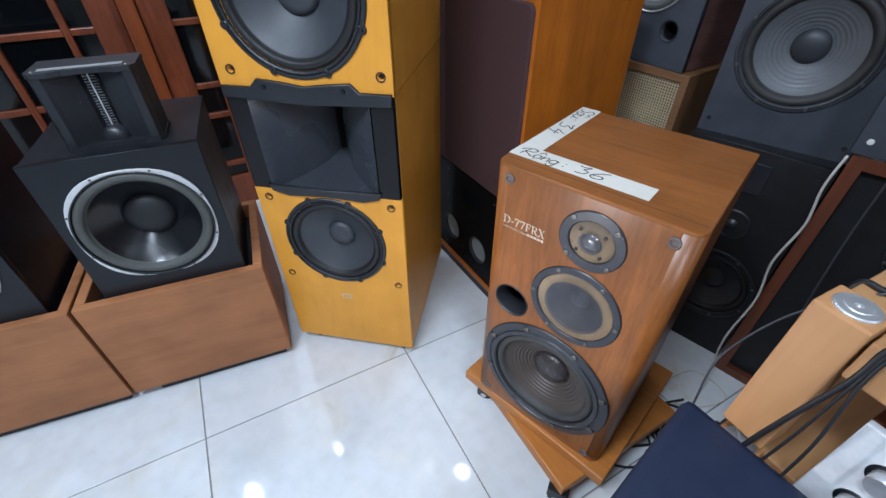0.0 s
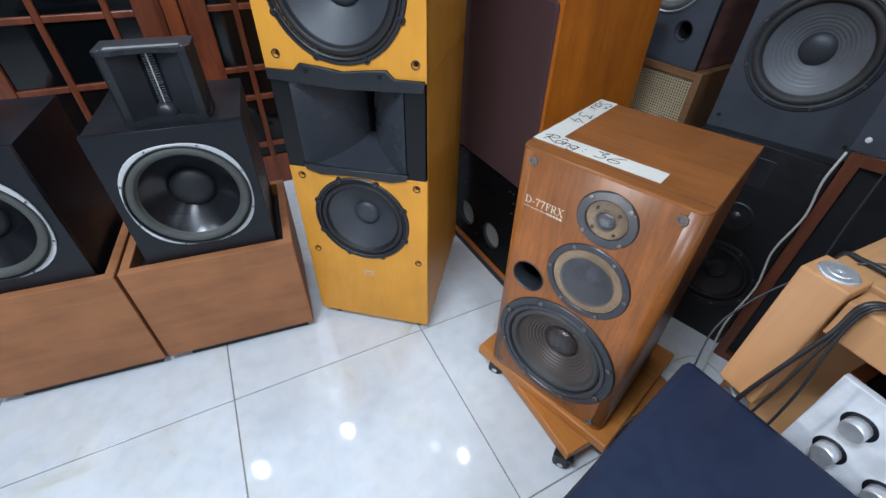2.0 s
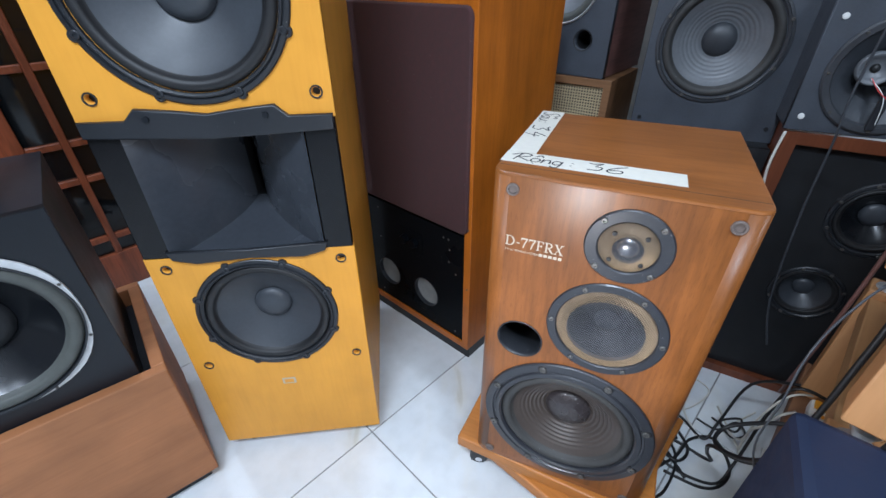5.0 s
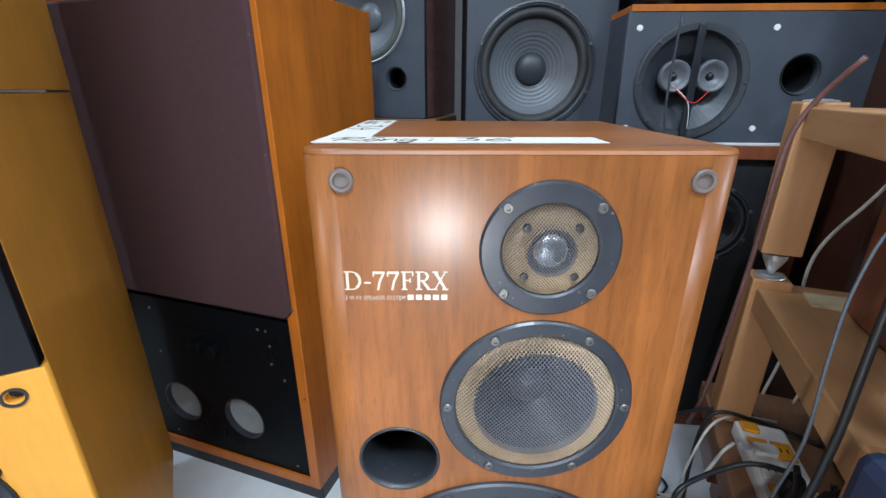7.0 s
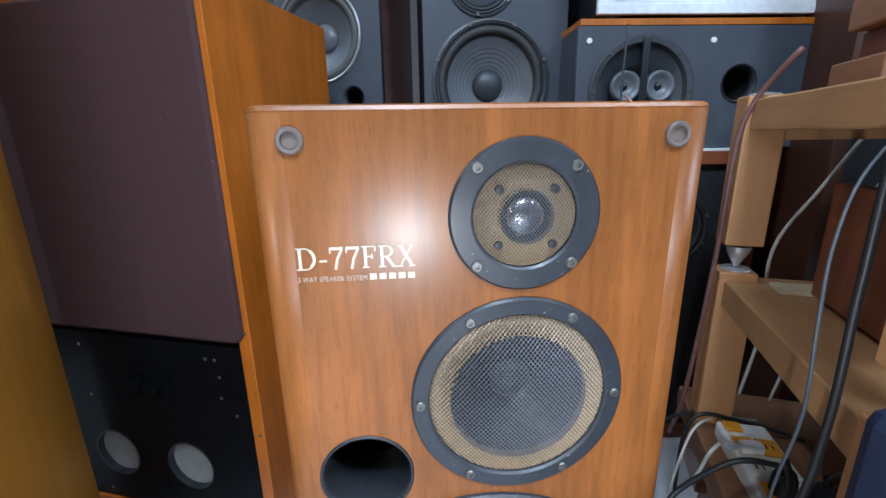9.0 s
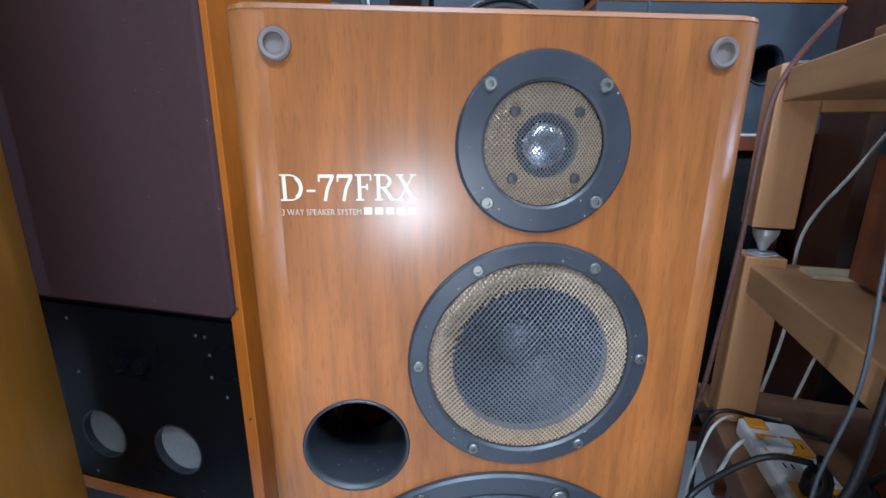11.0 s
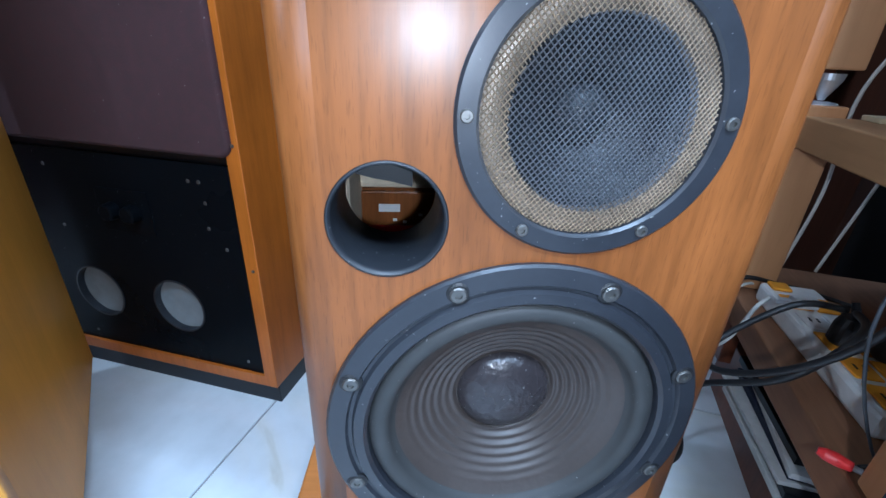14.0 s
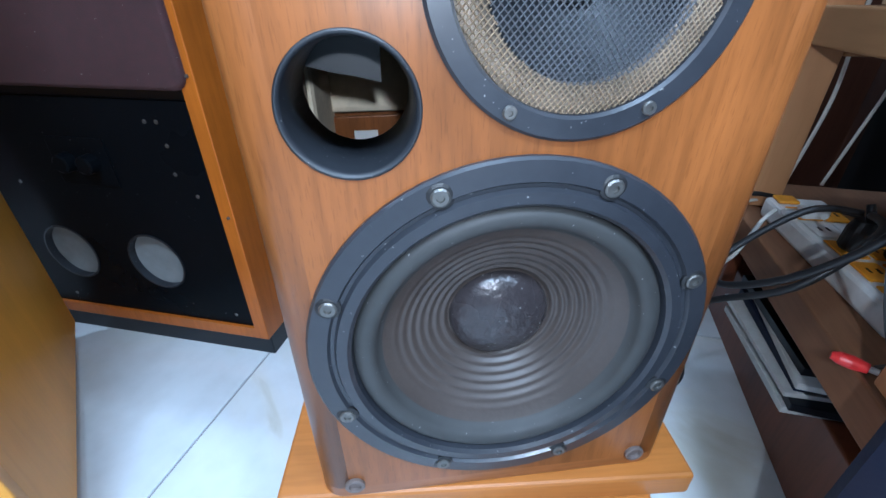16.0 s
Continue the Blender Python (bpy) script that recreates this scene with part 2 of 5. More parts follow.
b_.inputs["Roughness"].default_value = 0.06


# ---- mesh helpers ----
def thing(name, x, y, z, rz=0.0, label="", category="", group="", kind=""):
    ob = new(name)
    ob.empty_display_size = 0.05
    ob.matrix_world = pose(x, y, z, 0, 0, rz)
    return tagged(ob, label, category, group, kind)


def part(name, bm, material, parent=None, label="", at=(0, 0, 0), rot=(0, 0, 0), smooth=False, mesh=None):
    if mesh is None:
        mesh = bpy.data.meshes.new(name)
        bm.to_mesh(mesh)
        bm.free()
        mesh.materials.append(material)
        if smooth:
            for f in mesh.polygons:
                f.use_smooth = True
    ob = new(name, mesh)
    ob.parent = parent
    ob.matrix_basis = pose(*at, *rot)
    if label:
        ob["label"] = label
    return ob


def box(x0, x1, y0, y1, z0, z1, bevel=0.002, bm=None):
    own = bmesh.new()
    bmesh.ops.create_cube(own, size=1.0)
    for v in own.verts:
        v.co = Vector((x0 + (v.co.x + 0.5) * (x1 - x0), y0 + (v.co.y + 0.5) * (y1 - y0), z0 + (v.co.z + 0.5) * (z1 - z0)))
    if bevel:
        bmesh.ops.bevel(own, geom=own.edges[:], offset=bevel, segments=2, profile=0.5, affect="EDGES")
    if bm is None:
        return own
    join(bm, own)
    return bm


def join(bm, other, m=None):
    tmp = bpy.data.meshes.new("tmp")
    if m is not None:
        other.transform(m)
    other.to_mesh(tmp)
    other.free()
    bm.from_mesh(tmp)
    bpy.data.meshes.remove(tmp)


def lathe(profile, segs=64):
    """Profile of (radius, y) turned about the y axis; a small y is nearer to the listener."""
    bm = bmesh.new()
    rings = []
    for r, y in profile:
        if r < 1e-6:
            rings.append([bm.verts.new((0, y, 0))])
        else:
            rings.append([bm.verts.new((r * math.cos(2 * math.pi * i / segs), y, r * math.sin(2 * math.pi * i / segs))) for i in range(segs)])
    for a, b in zip(rings, rings[1:]):
        for i in range(segs):
            j = (i + 1) % segs
            if len(a) == 1:
                bm.faces.new((a[0], b[i], b[j]))
            elif len(b) == 1:
                bm.faces.new((a[i], b[0], a[j]))
            else:
                bm.faces.new((a[i], b[i], b[j], a[j]))
    bmesh.ops.recalc_face_normals(bm, faces=bm.faces[:])
    return bm


def plate(outline, holes, thick, bevel=0.0):
    """A flat panel in x, z with round or shaped holes through it; its front is at y = 0."""
    cu = bpy.data.curves.new("plate", "CURVE")
    cu.dimensions, cu.fill_mode, cu.extrude, cu.bevel_depth, cu.bevel_resolution = "2D", "BOTH", thick / 2 - bevel, bevel, 1
    loops = [outline]
    for h in holes:
        if len(h) == 3 and not isinstance(h[0], tuple):
            x, z, r = h
            loops.append([(x + r * math.cos(i * math.pi / 32), z + r * math.sin(i * math.pi / 32)) for i in range(64)])
        else:
            loops.append(h)
    for pts in loops:
        sp = cu.splines.new("POLY")
        sp.points.add(len(pts) - 1)
        for p, (x, z) in zip(sp.points, pts):
            p.co = (x, z, 0, 1)
        sp.use_cyclic_u = True
    ob = bpy.data.objects.new("plate", cu)
    scene.collection.objects.link(ob)
    dg = bpy.context.evaluated_depsgraph_get()
    me = bpy.data.meshes.new_from_object(ob.evaluated_get(dg))
    bm = bmesh.new()
    bm.from_mesh(me)
    bpy.data.objects.remove(ob)
    bpy.data.curves.remove(cu)
    bpy.data.meshes.remove(me)
    bm.transform(pose(0, thick / 2, 0, 90, 0, 0))
    bmesh.ops.remove_doubles(bm, verts=bm.verts[:], dist=1e-5)
    return bm


def rect(x0, x1, z0, z1, r=0.0, n=6):
    if r <= 0:
        return [(x0, z0), (x1, z0), (x1, z1), (x0, z1)]
    pts = []
    for cx, cz, a0 in ((x1 - r, z0 + r, -90), (x1 - r, z1 - r, 0), (x0 + r, z1 - r, 90), (x0 + r, z0 + r, 180)):
        pts += [(cx + r * math.cos(radians(a0 + 90 * i / n)), cz + r * math.sin(radians(a0 + 90 * i / n))) for i in range(n + 1)]
    return pts


def shell(x0, x1, y0, y1, z0, z1, t=0.018, bevel=0.0):
    """An open-fronted box in one piece: outer skin, front rim and the hollow inside."""
    bm = bmesh.new()

    def ring(a, b, c, d, y):
        return [bm.verts.new((x, y, z)) for x, z in ((a, c), (b, c), (b, d), (a, d))]

    back, front = ring(x0, x1, z0, z1, y1), ring(x0, x1, z0, z1, y0)
    rim, deep = ring(x0 + t, x1 - t, z0 + t, z1 - t, y0), ring(x0 + t, x1 - t, z0 + t, z1 - t, y1 - t)
    for a, b in ((back, front), (front, rim), (rim, deep)):
        for k in range(4):
            bm.faces.new((a[k], a[(k + 1) % 4], b[(k + 1) % 4], b[k]))
    bm.faces.new(back)
    bm.faces.new(deep)
    bmesh.ops.recalc_face_normals(bm, faces=bm.faces[:])
    if bevel:
        edge = [e for e in bm.edges if all(v in set(back + front) for v in e.verts)]
        bmesh.ops.bevel(bm, geom=edge, offset=bevel, segments=2, profile=0.5, affect="EDGES")
    return bm


def tube(points, radius, segs=8, closed=False, smooth_steps=6):
    """A round cable through the points, smoothed by a Catmull-Rom spline."""
    P = [Vector(p) for p in points]
    path = []
    for i in range(len(P) - 1):
        a, b, c, d = P[max(i - 1, 0)], P[i], P[i + 1], P[min(i + 2, len(P) - 1)]
        for k in range(smooth_steps):
            t = k / smooth_steps
            path.append(0.5 * (2 * b + (c - a) * t + (2 * a - 5 * b + 4 * c - d) * t * t + (3 * b - a - 3 * c + d) * t ** 3))
    path.append(P[-1])
    bm = bmesh.new()
    rings = []
    side = Vector((0.3, 0.5, 0.8)).normalized()
    for i, p in enumerate(path):
        d = (path[min(i + 1, len(path) - 1)] - path[max(i - 1, 0)]).normalized()
        side = (side - d * side.dot(d)).normalized()
        up = d.cross(side)
        rings.append([bm.verts.new(p + radius * (math.cos(2 * math.pi * k / segs) * side + math.sin(2 * math.pi * k / segs) * up)) for k in range(segs)])
    for a, b in zip(rings, rings[1:]):
        for k in range(segs):
            bm.faces.new((a[k], a[(k + 1) % segs], b[(k + 1) % segs], b[k]))
    bm.faces.new(rings[0][::-1])
    bm.faces.new(rings[-1])
    return bm


def cable(name, points, radius, material, label, category="cable"):
    ob = part(name, tube(points, radius), material, None, smooth=True)
    return tagged(ob, label, category)


def lettering(text, size, material, parent, at, rot=(90, 0, 0), name="lettering", width=None, depth=0.0003, shear=0.0, label="", weight=-0.018):
    cu = bpy.data.curves.new(name, "FONT")
    cu.body, cu.size, cu.extrude, cu.shear, cu.offset = text, size, depth, shear, weight * size
    tmp = bpy.data.objects.new(name, cu)
    scene.collection.objects.link(tmp)
    me = bpy.data.meshes.new_from_object(tmp.evaluated_get(bpy.context.evaluated_depsgraph_get()))
    bpy.data.objects.remove(tmp)
    bpy.data.curves.remove(cu)
    xs = [v.co.x for v in me.vertices]
    if width and xs:
        k = width / (max(xs) - min(xs))
        for v in me.vertices:
            v.co.x = (v.co.x - min(xs)) * k
    me.materials.clear()
    me.materials.append(material)
    ob = part(name, None, material, parent, label, at, rot, mesh=me)
    return ob


def screws(parent, cx, cz, y, radius, count, start, size=0.0045, name="screw", mat=None):
    mesh = None
    for i in range(count):
        a = radians(start + 360 * i / count)
        at = (cx + radius * math.cos(a), y, cz + radius * math.sin(a))
        if mesh is None:
            bm = lathe([(size, 0.001), (size, -0.0015), (size * 0.8, -0.0025), (size * 0.42, -0.0025), (size * 0.38, -0.0008), (0, -0.0008)], 14)
            mesh = part(name, bm, mat or SCREW, parent, "", at, smooth=False).data
        else:
            part(name, None, None, parent, "", at, mesh=mesh)


def woofer(parent, cx, cz, y, R, flange=None, surround=None, cone=None, cap=None, ridges=0, bolts=8, bolt_start=22.5, depth=0.055,
           rim=0.16, roll=0.13, cap_r=0.30, name="woofer", bolt_size=0.0045, proud=0.006, label="", rib=0.0011, bolt_at=0.42, bolt_mat=None):
    """A cone driver: flange, half-round surround, cone (with ridges), dust cap and bolts, under one empty."""
    w = new(name)
    w.empty_display_size = 0.02
    w.parent = parent
    w.matrix_basis = pose(cx, y, cz)
    if label:
        w["label"] = label
    ri = R * (1 - rim)
    part("flange", lathe([(R, 0.004), (R, -proud * 0.5), (R - 0.002, -proud * 0.8), (R - (R - ri) * 0.46, -proud), (R - (R - ri) * 0.52, -proud * 0.55), (R - (R - ri) * 0.60, -proud * 0.5), (R - (R - ri) * 0.66, -proud * 1.05), (ri + 0.004, -proud * 1.15), (ri + 0.001, -proud * 0.7), (ri, 0.002), (ri, 0.012), (R - 0.004, 0.012)], 72),
         flange or PLASTIC, w, smooth=False)
    rs = R * (1 - rim - roll)
    prof = [(ri + 0.001, 0.003)] + [(rs + (ri - rs) * (0.5 + 0.5 * math.cos(math.pi * k / 8)), 0.004 - (ri - rs) * 0.45 * math.sin(math.pi * k / 8)) for k in range(9)] + [(rs - 0.004, 0.008)]
    part("surround", lathe(prof, 72), surround or RUBBER, w, smooth=True)
    rc = R * cap_r
    n = 64 if ridges else 8
    prof = []
    for k in range(n + 1):
        t = k / n
        r = rs + (rc * 0.9 - rs) * t
        d = 0.005 + depth * (t ** 0.85)
        if ridges and 0.16 < t < 0.97:
            d += rib * math.sin(2 * math.pi * ridges * t) * min(1.0, 3.2 * (t - 0.14))
        prof.append((r, d))
    part("cone", lathe(prof, 72), cone or DARKCONE, w, smooth=True)
    dc = 0.005 + depth * 0.92
    prof = [(rc, dc)] + [(rc * math.cos(math.pi / 2 * k / 6), dc - rc * 0.42 * math.sin(math.pi / 2 * k / 6)) for k in range(1, 6)] + [(0, dc - rc * 0.42)]
    part("dust_cap", lathe(prof, 40), cap or cone or DARKCONE, w, smooth=True)
    if bolts:
        screws(w, 0, 0, -proud * 0.95, R * (1 - rim * bolt_at), bolts, bolt_start, bolt_size, mat=bolt_mat)
    return w


def mesh_dome(radius, pitch, wire, bulge, inner=0.0):
    """Crossed wires over a shallow dome, as one sheet."""
    bm = bmesh.new()
    n = int(radius / pitch)
    for turn in (50, 130):
        a = radians(turn)
        d, s = Vector((math.cos(a), 0, math.sin(a))), Vector((-math.sin(a), 0, math.cos(a)))
        for i in range(-n, n + 1):
            o = i * pitch
            half = math.sqrt(max(radius * radius - o * o, 0))
            if inner and abs(o) < inner:
                h0 = math.sqrt(inner * inner - o * o)
                spans = [(-half, -h0), (h0, half)]
            else:
                spans = [(-half, half)]
            for p, q in spans:
                steps = max(2, int((q - p) / 0.012))
                last = None
                for k in range(steps + 1):
                    t = p + (q - p) * k / steps
                    c = s * o + d * t
                    lift = -bulge * (1 - (o * o + t * t) / (radius * radius)) - (0.0002 if turn == 50 else 0)
                    tri = [bm.verts.new(c + s * wire * x + Vector((0, lift + wire * y, 0))) for x, y in ((-0.5, 0.3), (0.5, 0.3), (0, -0.5))]
                    if last:
                        for m_ in range(3):
                            bm.faces.new((last[m_], last[(m_ + 1) % 3], tri[(m_ + 1) % 3], tri[m_]))
                    last = tri
    return bm


# ---- room ----
# The tiles run at 69.3 degrees; the door wall stands along them.
WALL_AT, WALL_RZ, CEIL = (-1.80, 0.24), 69.3, 2.45
ROOM = pose(WALL_AT[0], WALL_AT[1], 0, 0, 0, WALL_RZ)      # x along the wall, y into it

floor = thing("floor", *WALL_AT, 0, WALL_RZ, "polished off-white tile floor with faint tan clouds", "floor", kind="structure")
part("bed", box(-3.6, 3.2, -4.4, 0.0, -0.12, -0.0035, 0), GROUT, floor, "dark grout bed")


def wall(name, x0, x1, y0, y1, z0, z1):
    ob = part(name, box(x0, x1, y0, y1, z0, z1, 0), WALLPAINT, None)
    ob.matrix_world = ROOM.copy()
    return tagged(ob, "plain wall closing the room, paint darkened to cut stray light", "wall", kind="structure")


wall("wall_behind", -3.6, 3.2, -4.55, -4.4, -0.12, CEIL)
wall("wall_side", -3.75, -3.6, -4.4, 0.15, -0.12, CEIL)
wall("wall_end", 3.2, 3.35, -4.4, 0.15, -0.12, CEIL)
wall("wall_over_doors", -3.6, 3.2, 0.0, 0.15, 2.15, CEIL)
wall("wall_beside_doors", 0.62, 3.2, 0.0, 0.15, -0.12, 2.15)
ceil = part("ceiling", box(-3.75, 3.35, -4.55, 0.15, CEIL, CEIL + 0.1, 0), CEILPAINT)
ceil.matrix_world = ROOM.copy()
tagged(ceil, "plain white painted ceiling", "ceiling", kind="structure")


def lattice_door(name, x0, x1, uprights, rails, label):
    """A leaf of dark wood: stiles, muntins, rails and black panes between them."""
    d = thing(name, *WALL_AT, 0, WALL_RZ, label, "door", kind="structure")
    part("stile", box(x0, x0 + 0.10, 0.0, 0.045, 0, 2.15, 0.004), DOORWOOD, d)
    part("stile", box(x1 - 0.10, x1, 0.0, 0.045, 0, 2.15, 0.004), DOORWOOD, d)
    xs = [x0 + 0.10] + list(uprights) + [x1 - 0.10]
    for u in uprights:
        part("muntin", box(u - 0.012, u + 0.012, 0.004, 0.040, 0.16, 2.05, 0.004), DOORWOOD, d)
    part("bottom_rail", box(x0 + 0.10, x1 - 0.10, 0.002, 0.043, 0, 0.16, 0.004), DOORWOOD, d)
    part("top_rail", box(x0 + 0.10, x1 - 0.10, 0.002, 0.043, 2.05, 2.15, 0.004), DOORWOOD, d)
    zs = [0.16] + list(rails) + [2.05]
    for a, b in zip(xs, xs[1:]):
        l, r = a + (0.012 if a != xs[0] else 0), b - (0.012 if b != xs[-1] else 0)
        for z in rails:
            part("glazing_bar", box(l, r, 0.006, 0.038, z - 0.012, z + 0.012, 0.003), DOORWOOD, d)
        for p, q in zip(zs, zs[1:]):
            part("pane", box(l, r, 0.022, 0.027, p + (0.012 if p != zs[0] else 0), q - (0.012 if q != zs[-1] else 0), 0), glass, d)
    return d


lattice_door("door_1", -1.00, -0.30, (-0.715, -0.49), (0.34, 0.61, 0.865, 1.12, 1.375, 1.63, 1.86), "dark red wooden door leaf with black glass panes")
lattice_door("door_2", -0.235, 0.30, (-0.025,), (0.23, 0.475, 0.61, 0.865, 1.12, 1.375, 1.63, 1.86), "dark red wooden side leaf with narrow black panes")
lattice_door("door_3", -1.75, -1.05, (-1.47, -1.24), (0.34, 0.61, 0.865, 1.12, 1.375, 1.63, 1.86), "dark red wooden door leaf with black glass panes")
post = part("door_post", box(-0.297, -0.238, -0.02, 0.06, 0, 2.15, 0.006), DOORLIGHT)
post.matrix_world = ROOM.copy()
tagged(post, "dark red wooden door post, its orange-lit edge put into a lighter colour", "door post", kind="structure")
post = part("door_post", box(-1.047, -1.003, -0.01, 0.06, 0, 2.15, 0.006), DOORLIGHT)
post.matrix_world = ROOM.copy()
tagged(post, "dark red wooden door post, its orange-lit edge put into a lighter colour", "door post", kind="structure")
wall("wall_left_of_doors", -3.6, -1.75, 0.0, 0.15, -0.12, 2.15)
wall("wall_right_of_doors", 0.30, 0.62, 0.0, 0.15, -0.12, 2.15)
dark = part("wall_beyond_doors", box(-1.80, 0.32, 0.10, 0.15, -0.12, 2.15, 0), DOORWOOD)
dark.matrix_world = ROOM.copy()
tagged(dark, "dark closed space behind the door panes", "wall", kind="structure")


# ---- the measured speaker on its two boards ----
Z0, Z1, HW, DEEP, RC = 0.153, 0.863, 0.1835, 0.350, 0.030
spk = thing("bookshelf_speaker", 0, 0, Z0, 0, "three-way walnut speaker with taped measurements on top, on two boards", "speaker")
H_ = Z1 - Z0


def turn_in(a):
    """Sine and cosine of a corner that eases into its flats."""
    return math.sin(radians(a)) ** 0.8, max(math.cos(radians(a)), 0.0) ** 0.8


def footprint(inset, n=20):
    """Half-round front corners, square back; counter-clockwise in x, y."""
    w, r = HW - inset, max(RC - inset, 0.004)
    pts = [(w, DEEP - inset), (-w, DEEP - inset)]
    bends = [turn_in(90 * i / n) for i in range(n + 1)]
    pts += [(-w + r - r * c, inset + r - r * s) for s, c in bends]
    pts += [(w - r + r * s, inset + r - r * c) for s, c in bends]
    return pts


def slab(z0, z1, inset=0.0, soft=0.004):
    bm = bmesh.new()
    levels = [(z0, inset), (z1 - soft, inset), (z1 - soft * 0.3, inset + soft * 0.3), (z1, inset + soft)]
    rings = [[bm.verts.new((x, y, z)) for x, y in footprint(i)] for z, i in levels]
    for a, b in zip(rings, rings[1:]):
        for k in range(len(a)):
            j = (k + 1) % len(a)
            bm.faces.new((a[k], a[j], b[j], b[k]))
    bm.faces.new(rings[0][::-1])
    bm.faces.new(rings[-1])
    bmesh.ops.recalc_face_normals(bm, faces=bm.faces[:])
    return bm


def wrap(z0, z1, t=0.018):
    """Sides, rounded front corners and back of the cabinet, open in front."""
    bm = bmesh.new()
    n = 44
    r = RC
    bends = [turn_in(90 * i / n) for i in range(n + 1)]
    out = [(-HW + r + 0.0006, 0.0), (-HW + r, 0.0)] + [(-HW + r - r * s, r - r * c) for s, c in bends[1:]]
    out += [(-HW, DEEP), (HW, DEEP)]
    out += [(HW - r + r * c, r - r * s) for s, c in bends[:-1]] + [(HW - r, 0.0), (HW - r - 0.0006, 0.0)]
    inn = [(-HW + r + 0.0006, t), (-HW + r, t)] + [(-HW + r - (r - t) * math.sin(radians(90 * i / n)), r - (r - t) * math.cos(radians(90 * i / n))) for i in range(1, n + 1)]
    inn += [(-HW + t, DEEP - t), (HW - t, DEEP - t)]
    inn += [(HW - r + (r - t) * math.cos(radians(90 * i / n)), r - (r - t) * math.sin(radians(90 * i / n))) for i in range(n)] + [(HW - r, t), (HW - r - 0.0006, t)]
    V = [[bm.verts.new((x, y, z)) for x, y in ring] for ring, z in ((out, z0), (out, z1), (inn, z0), (inn, z1))]
    for k in range(len(out) - 1):
        bm.faces.new((V[0][k], V[0][k + 1], V[1][k + 1], V[1][k]))
        bm.faces.new((V[2][k], V[3][k], V[3][k + 1], V[2][k + 1]))
        bm.faces.new((V[1][k], V[1][k + 1], V[3][k + 1], V[3][k]))
        bm.faces.new((V[0][k], V[2][k], V[2][k + 1], V[0][k + 1]))
    bmesh.ops.recalc_face_normals(bm, faces=bm.faces[:])
    return bm


TW, MID, WF, PORT = (0.028, 0.777 - Z0), (0.0275, 0.613 - Z0), (0.0, 0.3450 - Z0), (-0.110, 0.541 - Z0)
SOCK = [(-0.1475, 0.838 - Z0), (0.1475, 0.838 - Z0), (-0.1475, 0.175 - Z0), (0.1475, 0.175 - Z0)]
T_ = 0.016
LIP_ = 0.005
side = part("cabinet", wrap(T_, H_ - LIP_), WOOD, spk, "walnut veneer cabinet with rounded front corners", smooth=False)
for f in side.data.polygons:
    f.use_smooth = abs(f.normal.z) < 0.1 and f.center.y < RC + 0.001
part("baffle", plate(rect(-HW + RC + 0.0006, HW - RC - 0.0006, T_, H_ - LIP_), [(*TW, 0.056), (*MID, 0.088), (*WF, 0.1435), (*PORT, 0.0405)], 0.018), WOOD, spk)
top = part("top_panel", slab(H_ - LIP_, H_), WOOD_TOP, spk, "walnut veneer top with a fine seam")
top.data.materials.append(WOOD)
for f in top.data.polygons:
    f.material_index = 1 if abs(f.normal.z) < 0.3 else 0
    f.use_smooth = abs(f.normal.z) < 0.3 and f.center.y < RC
bm = slab(-T_, 0.0, 0.0, 0.003)
bm.transform(Matrix.Diagonal((1, 1, -1, 1)))
bmesh.ops.recalc_face_normals(bm, faces=bm.faces[:])
part("bottom_panel", bm, WOOD_TOP, spk)
part("seam", box(-HW + 0.004, HW - 0.004, RC - 0.0006, RC + 0.0006, H_ - 0.001, H_ + 0.0002, 0), CONE, spk)

# tweeter
tw = new("tweeter")
tw.parent, tw.matrix_basis = spk, pose(TW[0], 0, TW[1])
part("flange", lathe([(0.0615, 0.003), (0.0615, -0.002), (0.0595, -0.004), (0.044, -0.004), (0.042, -0.0025), (0.0415, 0.006)], 72), GREYPLASTIC, tw)
part("ring_plate", lathe([(0.0415, 0.001), (0.022, 0.001), (0.0215, 0.004)], 60), RINGBROWN, tw, "bronze ring behind a mesh")
tagged(part("mesh_grille", mesh_dome(0.0215, 0.0022, 0.0007, 0.003), DARKMESH, tw, "dark wire mesh over the dome", (0, -0.0082, 0)), kind="stuff")
tagged(part("mesh_border", mesh_dome(0.0415, 0.0022, 0.0008, 0.011, 0.0212), GOLD, tw, "champagne wire mesh"), kind="stuff")
part("dome_surround", lathe([(0.022, 0.001), (0.0205, -0.003), (0.017, -0.001), (0.0165, 0.002)], 48), PLASTIC, tw, smooth=True)
part("dome", lathe([(0.0168, 0.0005)] + [(0.0165 * math.cos(k * math.pi / 16), -0.008 * math.sin(k * math.pi / 16)) for k in range(1, 8)] + [(0, -0.008)], 40), DOME, tw, "bright metal dome", smooth=True)
for k in range(4):
    a = radians(45 + 90 * k)
    part("rivet", lathe([(0.0036, -0.0030), (0.0034, -0.0068), (0, -0.0072)], 12), BLACKRUBBER, tw, "", (0.031 * math.cos(a), 0, 0.031 * math.sin(a)))
screws(tw, 0, 0, -0.004, 0.0552, 4, 45, 0.0048)

# midrange
md = new("midrange")
md.parent, md.matrix_basis = spk, pose(MID[0], 0, MID[1])
part("flange", lathe([(0.0955, 0.003), (0.0955, -0.002), (0.0935, -0.004), (0.0815, -0.004), (0.0795, -0.002), (0.0790, 0.006)], 72), GREYPLASTIC, md)
part("surround", lathe([(0.0795, 0.002), (0.073, -0.0005), (0.066, 0.001), (0.060, 0.005)], 72), RINGBROWN, md, "bronze ring under the mesh", smooth=True)
